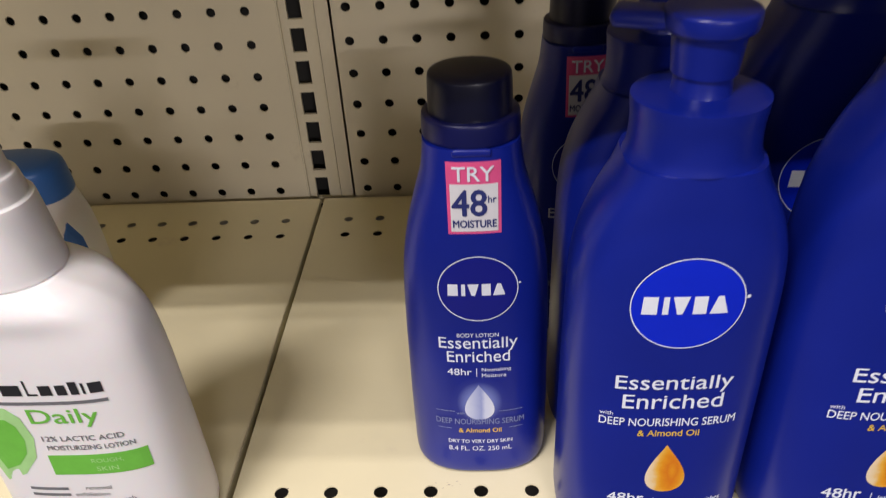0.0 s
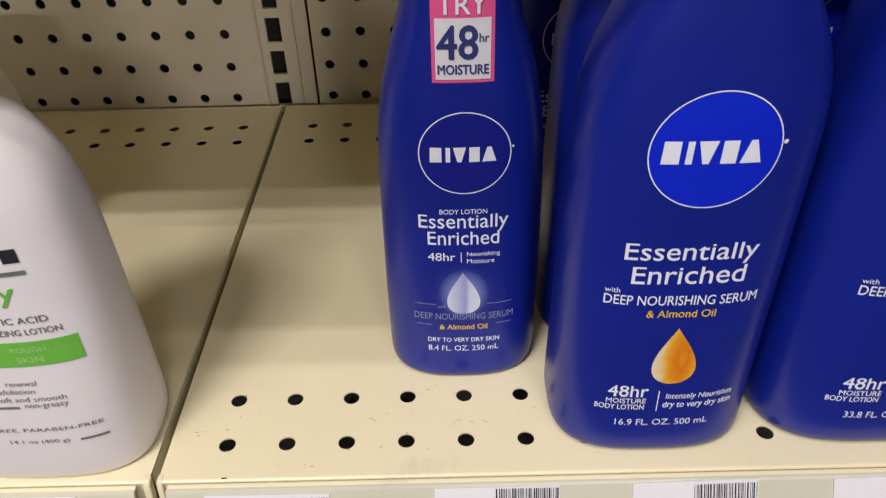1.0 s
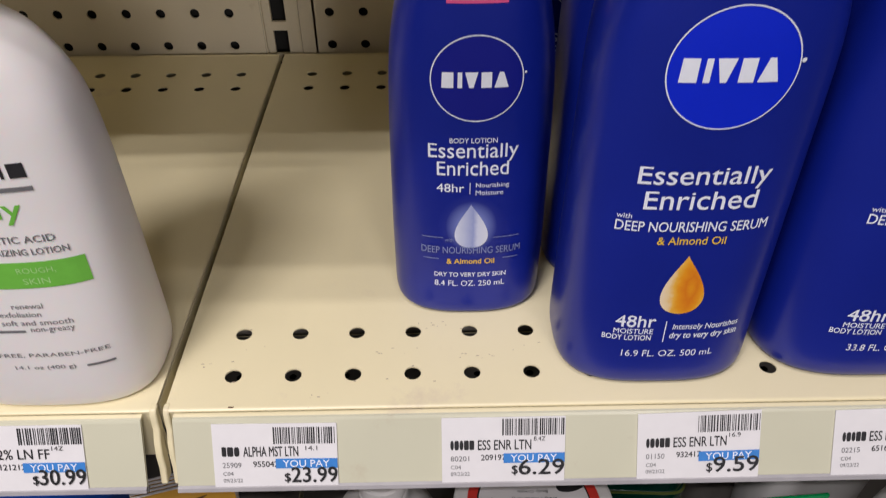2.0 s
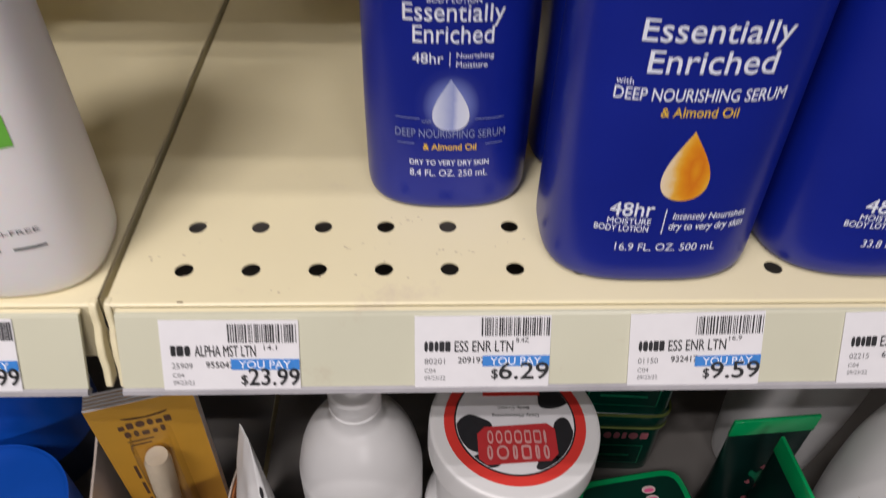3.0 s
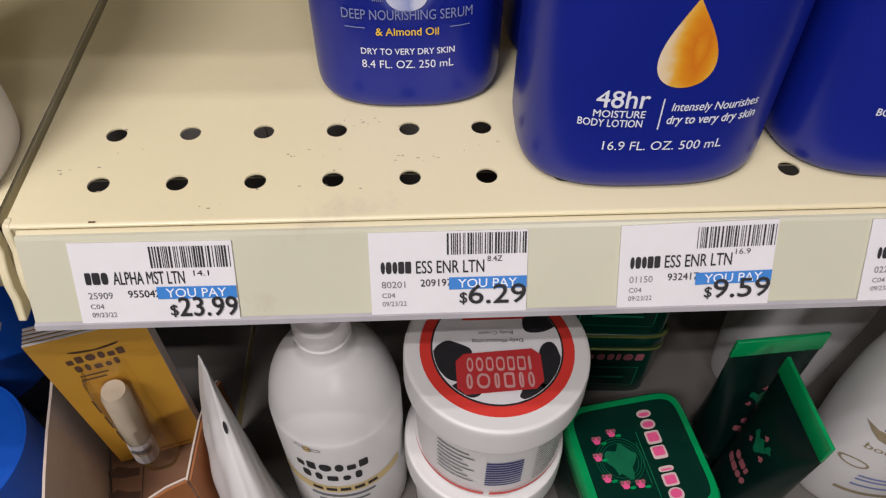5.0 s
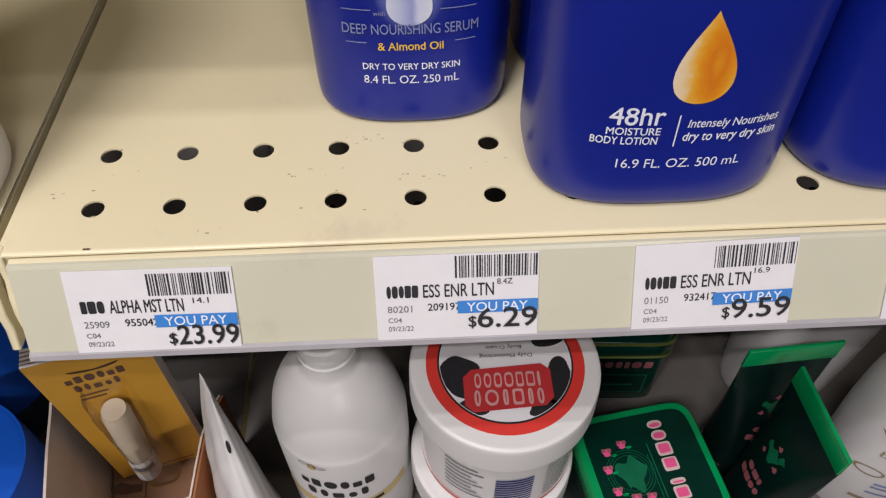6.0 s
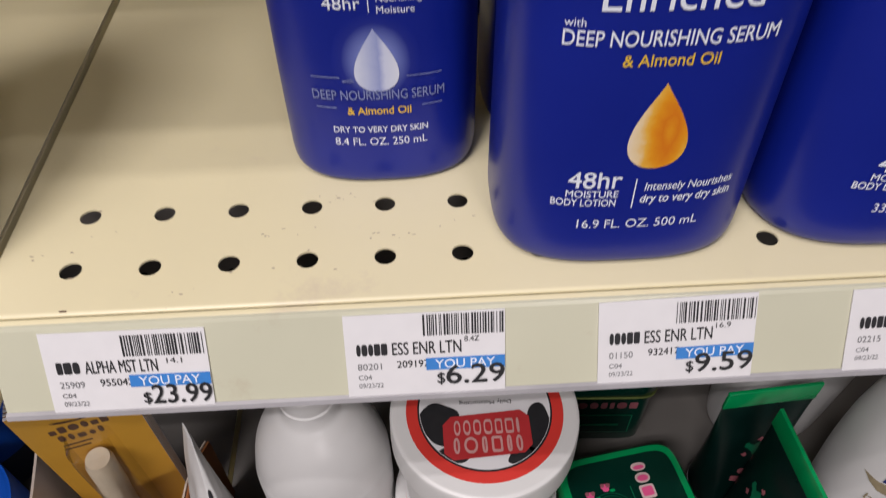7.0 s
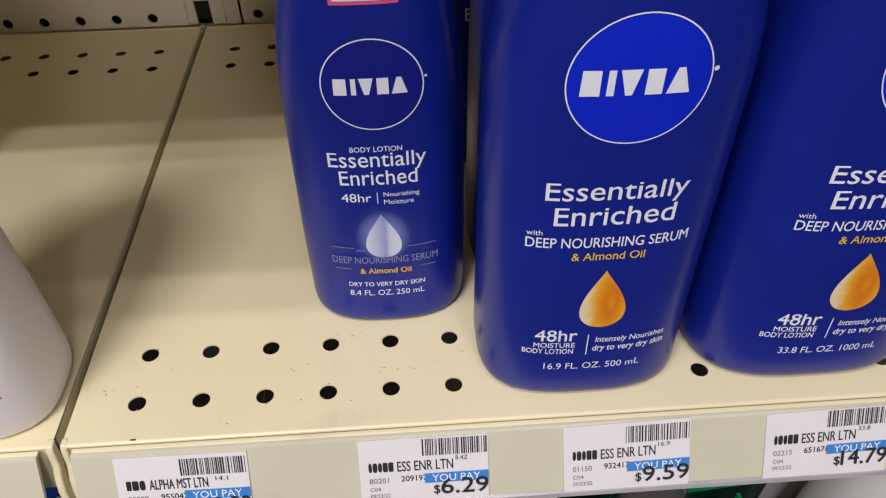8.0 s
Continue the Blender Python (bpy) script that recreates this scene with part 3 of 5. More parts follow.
def pump(root, z, s, spout):
    """A pump collar, stem and head with its spout turned by spout degrees."""
    part("collar", turned([(z, 0.0240 * s, 0.0212 * s), (z + 0.004, 0.0226 * s, 0.0205 * s), (z + 0.012, 0.0222 * s, 0.0202 * s), (z + 0.0195, 0.0228 * s, 0.0206 * s), (z + 0.0212, 0.0222 * s, 0.0200 * s), (z + 0.0222, 0.0120 * s, 0.0120 * s)], seg=56), M_BLUE, root)
    part("neck_ring", turned([(z + 0.0215, 0.0104 * s, 0.0104 * s), (z + 0.0228, 0.0098 * s, 0.0098 * s), (z + 0.0290, 0.0094 * s, 0.0094 * s)], seg=40, smooth=False), M_BLUE, root)
    part("stem", turned([(z + 0.0286, 0.0098 * s, 0.0098 * s), (z + 0.0288, 0.0108 * s, 0.0108 * s), (z + 0.0440, 0.0120 * s, 0.0120 * s)], seg=40, smooth=False), M_BLUE, root)
    head = part("pump_head", turned([(z + 0.042, 0.0125 * s, 0.0125 * s), (z + 0.0432, 0.0145 * s, 0.0145 * s), (z + 0.047, 0.0150 * s, 0.0150 * s), (z + 0.0492, 0.0144 * s, 0.0144 * s), (z + 0.0498, 0.0118 * s, 0.0118 * s)], seg=48), M_BLUE, root)
    bm = box(0.006 * s, 0.031 * s, -0.0070 * s, 0.0070 * s, z + 0.0420, z + 0.0480, 0.0026)
    bmesh.ops.rotate(bm, verts=bm.verts, cent=(0, 0, 0), matrix=Matrix.Rotation(radians(spout), 3, "Z"))
    part("spout", bm, M_BLUE, head)


def mark(root, fr, cx, cz, r, ring, wx, wz, badge, s=1.0):
    patch(root, fr, circle(cx, cz, r, r), badge, 0.00012, "badge", "bright blue round badge with a thin white rim", rings=8)
    ring_line(root, fr, cx, cz, r, r, ring, M_INK_W)
    for o in word_blocks(cx - wx, cx + wx, cz - wz, cz + wz):
        patch(root, fr, o, M_INK_W, 0.00032, "wordmark_block", rings=2)
    patch(root, fr, circle(cx + r * 1.05, cz + r * 0.13, 0.0005 * s, 0.0005 * s, 10), M_INK_W, 0.00028, "printed_dot", rings=1)


def bottle_small(at):
    root = thing("lotion_bottle", at, "small dark blue lotion bottle with flip cap and pink sticker", "bottle", "blue lotion bottles")
    part("body", turned(SMALL, 2.7, 72), M_BLUE, root)
    part("cap", turned([(0.1812, 0.0194, 0.0174), (0.1824, 0.0200, 0.0180), (0.1895, 0.0198, 0.0177), (0.1908, 0.0190, 0.0170)], 2.1, 56), M_NAVY_RIM, root, "dark navy flip cap")
    part("cap_lid", turned([(0.1905, 0.0170, 0.0150), (0.1925, 0.0169, 0.0149), (0.204, 0.0166, 0.0146), (0.2068, 0.0156, 0.0136), (0.2080, 0.0120, 0.0102)], 2.1, 56), M_NAVY, root)
    fr = Front(SMALL, 2.7)
    part("cap_tab", box(-0.0078, 0.0078, -0.0186, -0.0166, 0.1784, 0.1815, 0.0009), M_BLUE, root)
    # sticker
    s0 = 0.0005
    patch(root, fr, rect(-0.0108 + s0, 0.0108 + s0, 0.1444, 0.1763, 6), M_PINK, 0.0002, "sticker", "pink and white trial sticker", rings=8)
    patch(root, fr, rect(-0.0094 + s0, 0.0094 + s0, 0.1457, 0.1668, 6), M_PAPER, 0.0005, "sticker_panel", rings=8)
    printed(root, fr, "TRY", -0.0082 + s0, 0.0078 + s0, 0.1682, 0.1744, M_INK_W, 0.0008, bold=0.009)
    printed(root, fr, "48", -0.0086 + s0, 0.0048 + s0, 0.1530, 0.1644, M_INK_N, 0.0008, bold=0.016)
    printed(root, fr, "hr", 0.0054 + s0, 0.0086 + s0, 0.1588, 0.1618, M_INK_N, 0.0008, bold=0.009)
    printed(root, fr, "MOISTURE", -0.0085 + s0, 0.0086 + s0, 0.1477, 0.1511, M_INK_N, 0.0008, bold=0.020)
    # badge and print
    mark(root, fr, 0.0010, 0.1160, 0.0171, 0.00045, 0.0131, 0.0031, M_BADGE_D)
    printed(root, fr, "BODY LOTION", -0.0090, 0.0097, 0.0893, 0.0915, M_INK_W, bold=0.003)
    printed(root, fr, "Essentially", -0.0174, 0.0182, 0.0806, 0.0888, M_INK_W, bold=0.004, tall_x=1.14)
    printed(root, fr, "Enriched", -0.0140, 0.0147, 0.0744, 0.0808, M_INK_W, bold=0.004, tall_x=1.14)
    printed(root, fr, "48hr", -0.0142, -0.0030, 0.0665, 0.0705, M_INK_W, bold=0.005)
    bars(root, fr, [(-0.0008, -0.0005, 0.0655, 0.0708)], M_INK_W)
    printed(root, fr, "Nourishing", 0.0017, 0.0152, 0.0680, 0.0708, M_INK_W)
    printed(root, fr, "Moisture", 0.0017, 0.0130, 0.0650, 0.0673, M_INK_W)
    patch(root, fr, circle(0.0003, 0.0490, 0.0140, 0.0165), M_HALO, 0.00012, "drop_halo", rings=8)
    patch(root, fr, teardrop(0.0003, 0.0386, 0.0605, 0.0140, -0.0003), M_MILK, 0.0005, "printed_drop", "pale glowing printed drop", rings=5)
    for rule in ((-0.0205, -0.0115, 0.0437, 0.0440), (0.0095, 0.0205, 0.0437, 0.0440), (-0.0200, -0.0135, 0.0326, 0.0329), (0.0140, 0.0205, 0.0326, 0.0329)):
        bars(root, fr, [rule], M_INK_G, 0.0006, "printed_rule")
    printed(root, fr, "with", -0.0108, -0.0072, 0.0421, 0.0437, M_INK_G, 0.0007)
    printed(root, fr, "DEEP NOURISHING SERUM", -0.0207, 0.0212, 0.0358, 0.0393, M_INK_G, 0.0007)
    printed(root, fr, "& Almond Oil", -0.0102, 0.0105, 0.0300, 0.0327, M_INK_Y, bold=0.011, tall_x=1.1)
    printed(root, fr, "DRY TO VERY DRY SKIN", -0.0155, 0.0158, 0.0230, 0.0253, M_INK_W, bold=0.009)
    printed(root, fr, "8.4 FL. OZ. 250 mL", -0.0155, 0.0155, 0.0178, 0.0208, M_INK_W)
    return root


def bottle_pump(at, profile, size, s, volume, label, spout):
    """The two larger bottles, with the same print at different sizes."""
    root = thing("pump_bottle", at, label, "bottle", "blue lotion bottles")
    part("body", turned(profile, 3.0, 80), M_BLUE, root)
    pump(root, profile[-1][0], size, spout)
    fr = Front(profile, 3.0)
    def put(text, x0, x1, z0, z1, ink=M_INK_W, **k):
        return printed(root, fr, text, x0 * s, x1 * s, z0, z1, ink, **k)
    mark(root, fr, 0.0003 * s, 0.1390, 0.0203 * s, 0.00042, 0.0163 * s, 0.0040 * s, M_BADGE, 1.6)
    put("Essentially", -0.0222, 0.0230, 0.0951, 0.1041, bold=0.005, tall_x=1.14)
    put("Enriched", -0.0188, 0.0204, 0.0871, 0.0944, bold=0.005, tall_x=1.14)
    put("with", -0.0272, -0.0220, 0.0829, 0.0851)
    put("DEEP NOURISHING SERUM", -0.0272, 0.0270, 0.0778, 0.0820, bold=0.006)
    put("& Almond Oil", -0.0117, 0.0130, 0.0722, 0.0755, ink=M_INK_Y, bold=0.007, tall_x=1.1)
    patch(root, fr, [(x * s, z) for x, z in teardrop(0.0020, 0.0396, 0.0672, 0.0166, -0.0010)], M_GOLD, 0.0002, "printed_drop", "golden printed oil drop", rings=5)
    put("48hr", -0.0213, -0.0060, 0.0328, 0.0386, bold=0.010, tall_x=1.12)
    put("MOISTURE", -0.0216, -0.0064, 0.0294, 0.0319, bold=0.011)
    put("BODY LOTION", -0.0256, -0.0068, 0.0261, 0.0287, bold=0.011)
    bars(root, fr, [(-0.0020 * s, -0.0016 * s, 0.0252, 0.0360)], M_INK_W)
    put("Intensely Nourishes", 0.0010, 0.0274, 0.0308, 0.0344, shear=0.12, bold=0.004, tall_x=1.12)
    put("dry to very dry skin", 0.0004, 0.0277, 0.0262, 0.0300, shear=0.12, bold=0.013, tall_x=1.12)
    put(volume, -0.0172, 0.0196, 0.0175, 0.0208)
    return root


small = bottle_small((0.1018, 0.0607, ZS))
rear_small = copy_thing(small, pose(0.1600, 0.1700, ZS, 0, 0, 4))
rear_small["label"] = "small dark blue lotion bottle in shade behind pump bottles"
medium = bottle_pump((0.1782, 0.0206, ZS), MEDIUM, 1.0, 1.0, "16.9 FL. OZ. 500 mL", "dark blue plastic pump bottle with a golden printed drop", 160)
rear_medium = copy_thing(medium, pose(0.1805, 0.0845, ZS, 0, 0, 2))
rear_medium["label"] = "dark blue plastic pump bottle standing close behind its twin"
large = bottle_pump((0.2712, 0.0262, ZS), LARGE, 1.15, 1.05, "33.8 FL. OZ. 1000 mL", "large dark blue pump bottle with a golden printed drop", 150)
rear_large = copy_thing(large, pose(0.2640, 0.112, ZS, 0, 0, -3))
rear_large["label"] = "large dark blue pump bottle in shade behind its twin"


def bottle_white(at):
    """White pump bottle with green print."""
    prof = [(0.0, 0.0382, 0.0240), (0.002, 0.0408, 0.0264), (0.010, 0.0424, 0.0276), (0.03, 0.0428, 0.0272), (0.06, 0.0434, 0.0250), (0.085, 0.0438, 0.0232), (0.105, 0.0436, 0.0226), (0.124, 0.0420, 0.0222), (0.136, 0.0380, 0.0218), (0.145, 0.0312, 0.0225), (0.151, 0.0235, 0.0205), (0.1545, 0.0180, 0.0180)]
    root = thing("white_pump_bottle", at, "white plastic lotion pump bottle with green and black print", "bottle")
    part("body", turned(prof, 3.0, 80), M_WHITE, root)
    part("collar", turned([(0.154, 0.0174, 0.0174), (0.1555, 0.0184, 0.0184), (0.158, 0.0181, 0.0181), (0.182, 0.0162, 0.0162), (0.1845, 0.0152, 0.0152), (0.1855, 0.0125, 0.0125)], seg=48), M_WHITE, root)
    part("stem", turned([(0.185, 0.0142, 0.0142), (0.188, 0.0140, 0.0140), (0.1935, 0.0130, 0.0130), (0.1945, 0.0114, 0.0114), (0.200, 0.0106, 0.0106), (0.2015, 0.0105, 0.0105), (0.205, 0.0102, 0.0102), (0.206, 0.0060, 0.0060), (0.232, 0.0055, 0.0055)], seg=40), M_WHITE, root)
    part("pump_head", box(-0.045, 0.012, -0.009, 0.009, 0.230, 0.240, 0.003), M_WHITE, root)
    face = Front(prof, 3.0)
    def fr(x, z, off):
        return face(x, z - 0.0020, off)
    # plain shapes for the wordmark
    w = [(-0.0130, -0.0122, 0.000, 0.0080), (-0.0122, -0.0088, 0.000, 0.0010), (-0.0076, -0.0028, 0.000, 0.0052), (-0.0010, 0.0030, 0.000, 0.0052), (0.0044, 0.0076, 0.000, 0.0066), (0.0090, 0.0100, 0.000, 0.0056), (0.0116, 0.0166, 0.000, 0.0054), (-0.0230, -0.0150, 0.000, 0.0056)]
    bars(root, fr, [(x0 + 0.0105, x1 + 0.0105, 0.1105 + z0, 0.1105 + z1) for x0, x1, z0, z1 in w], M_INK_K, name="wordmark_block")
    bars(root, fr, [(-0.016, 0.0275, 0.1055, 0.1072)], M_INK_GREY, name="faded_line")
    printed(root, fr, "Daily", -0.0065, 0.0215, 0.0928, 0.1030, M_GREEN_INK, bold=0.01)
    printed(root, fr, "12% LACTIC ACID", -0.0052, 0.0280, 0.0852, 0.0880, M_INK_GREY, bold=0.01)
    printed(root, fr, "MOISTURIZING LOTION", -0.0045, 0.0310, 0.0802, 0.0828, M_INK_GREY, bold=0.01)
    bars(root, fr, [(-0.0060, 0.0345, 0.0660, 0.0772)], M_GREEN_INK, 0.0002, "green_band")
    printed(root, fr, "ROUGH,", 0.0115, 0.0245, 0.0722, 0.0748, M_GREEN_PALE, 0.0003)
    printed(root, fr, "SKIN", 0.0125, 0.0215, 0.0678, 0.0704, M_GREEN_PALE, 0.0003)
    printed(root, fr, "renewal", 0.0045, 0.0155, 0.0568, 0.0592, M_INK_GREY)
    printed(root, fr, "exfoliation", -0.0010, 0.0138, 0.0530, 0.0554, M_INK_GREY)
    printed(root, fr, "soft and smooth", -0.0015, 0.0238, 0.0490, 0.0515, M_INK_GREY)
    printed(root, fr, "non-greasy", 0.0080, 0.0235, 0.0450, 0.0476, M_INK_GREY)
    bars(root, fr, [(-0.020, -0.003, 0.0568, 0.0584), (-0.020, -0.003, 0.0532, 0.0548), (-0.020, -0.003, 0.0494, 0.0508), (-0.020, 0.006, 0.0456, 0.0468)], M_INK_GREY, name="faded_line")
    printed(root, fr, "FREE, PARABEN-FREE", -0.0080, 0.0322, 0.0330, 0.0352, M_INK_GREY)
    printed(root, fr, "14.1 oz (400 g)", -0.0040, 0.0185, 0.0262, 0.0288, M_INK_GREY)
    bars(root, fr, [(0.0225, 0.0325, 0.0266, 0.0277)], M_INK_GREY, name="faded_line")
    leaf = [(-0.0300, 0.0600), (-0.0190, 0.0660), (-0.0110, 0.0760), (-0.0085, 0.0870), (-0.0105, 0.0985), (-0.0150, 0.1035), (-0.0260, 0.1040), (-0.0330, 0.0900), (-0.0340, 0.0720)]
    patch(root, fr, leaf, M_GREEN_PALE, 0.00018, "leaf_print", "soft green leaf print", rings=4)
    patch(root, fr, [(-0.0215 + (x + 0.0215) * 0.68, 0.083 + (z - 0.083) * 0.68) for x, z in leaf], M_GREEN_INK, 0.00026, "leaf_print", rings=4)
    return root


bottle_white((-0.0712, 0.0112, ZS))


def bottle_capped(at):
    """White bottle with a big blue cap, at the back."""
    prof = [(0.0, 0.034, 0.021), (0.004, 0.036, 0.023), (0.06, 0.036, 0.023), (0.085, 0.0345, 0.022), (0.097, 0.0318, 0.0205), (0.104, 0.0300, 0.0195)]
    root = thing("capped_bottle", at, "white lotion bottle with a blue cap and blue drop print", "bottle")
    part("body", turned(prof, 2.4, 56), M_WHITE, root)
    part("cap", turned([(0.1030, 0.0300, 0.0196), (0.1045, 0.0308, 0.0200), (0.118, 0.0298, 0.0194), (0.1228, 0.0282, 0.0182), (0.1246, 0.0240, 0.0150)], 2.4, 56), M_CERA, root, "big blue cap")
    fr = Front(prof, 2.4)
    patch(root, fr, [(0.016, 0.046), (0.0290, 0.050), (0.0340, 0.064), (0.0330, 0.078), (0.0290, 0.090), (0.0190, 0.080), (0.0125, 0.062)], M_CERA, 0.0003, "drop_print", rings=5)
    return root


bottle_capped((-0.166, 0.160, ZS))


# ---- price tags ----
TAG_TOP, TAG_LOW = Vector((0, -0.0221, ZS - 0.0022)), Vector((0, -0.0356, ZS - 0.0284))


def price_tag(x, brand, words, size, left, code, price, tilt, raised=0.0, sink=0.0, drop=(0, 0, 0), group="price tags"):
    """A paper tag on the slanted rail; x is its upper left corner. brand is the width of a row of plain shapes;
    drop lowers barcode, blue band and price by so many millimetres."""
    code_low, band_low, pay_low = [d / 1000 for d in drop]
    words_end = 34.6 if brand < 0.008 else 36.6
    root = new("price_tag")
    tagged(root, "white paper price tag with barcode and blue band, " + price, "price tag", group)
    down = (TAG_LOW - TAG_TOP).normalized()
    up = -down
    out = Vector((1, 0, 0)).cross(up)
    root.matrix_basis = Matrix(((1, 0, up.x, x), (0, -out.y, up.y, TAG_TOP.y), (0, -out.z, up.z, TAG_TOP.z), (0, 0, 0, 1))) @ pose(0, 0, raised, 0, tilt, 0)
    def fr(u, w, off):
        return (u, -off, max(w - sink, -0.0297))
    part("card", box(0, 0.0505, -0.0004, 0.0, -0.0298, 0.0), M_PAPER, root, smooth=False)
    T = 0.0006
    def put(text, x0, x1, top, low, ink=M_INK_K, **k):
        return printed(root, fr, text, x0 / 1000, x1 / 1000, -low / 1000, -top / 1000, ink, off=T, **k)
    rng = random.Random(int(left))
    bx, stripes = 24.7, []
    while bx < 49.8:
        w = rng.choice((0.25, 0.25, 0.4, 0.6))
        stripes.append((bx / 1000, min(50.2, bx + w) / 1000, -0.0083 - code_low, -0.0010 - code_low))
        bx += w + rng.choice((0.25, 0.3, 0.45, 0.7))
    bars(root, fr, stripes, M_INK_K, T, "barcode")
    wordy(root, fr, 0.0034, 0.0034 + brand, -0.0145, -0.0103, 5 if brand > 0.008 else 3, M_INK_K, T, 3, 0.0, 0.12)
    put(words, 3.4 + 1000 * brand + 1.4, words_end, 10.2, 14.6, bold=0.007)
    put(size, 37.6, 42.4, 9.0 + 1.4 * drop[0], 10.9 + 1.4 * drop[0])
    put(left, 3.6, 11.2, 17.2, 19.5, M_INK_GREY)
    put(code, 16.1, 26.2, 16.7, 19.2, bold=0.008)
    patch(root, fr, rect(0.0253, 0.0504, -0.0205 - band_low, -0.0162 - band_low), M_BAND, T + 0.0001, "blue_band", rings=2)
    printed(root, fr, "YOU PAY", 0.0282, 0.0472, -0.0199 - band_low, -0.0168 - band_low, M_INK_W, off=T + 0.0002, bold=0.004)
    printed(root, fr, "$", 0.0287, 0.0311, -0.0262 - pay_low, -0.0218 - pay_low, M_INK_K, off=T + 0.0003, bold=0.01)
    printed(root, fr, price, 0.0316, 0.0502, -0.0260 - pay_low, -0.0192 - pay_low, M_INK_K, off=T + 0.0003, bold=0.012)
    put("C04", 3.6, 7.8, 21.3, 23.0, M_INK_GREY)
    put("09/23/22", 3.6, 11.4, 24.3, 26.0, M_INK_GREY)
    return root


price_tag(-0.1075, 0.009, "12% LN FF", "14Z", "21207", "121212", "30.99", 0.0)
price_tag(-0.0050, 0.0075, "ALPHA MST LTN", "14.1", "25909", "955042", "23.99", 0.4, -0.0008, -0.0003, (0.8, -0.6, 0.1))
price_tag(0.0880, 0.0100, "ESS ENR LTN", "8.4Z", "80201", "209197", "6.29", 0.0, 0.0, -0.0004, (0, 0, -0.3))
price_tag(0.1680, 0.0100, "ESS ENR LTN", "16.9", "01150", "932417", "9.59", -1.2, 0.0002, 0.0005, (0, 0.7, 0.2))
price_tag(0.2490, 0.0100, "ESS ENR LTN", "33.8", "02215", "651676", "14.79", -1.2, 0.0003, -0.0006)


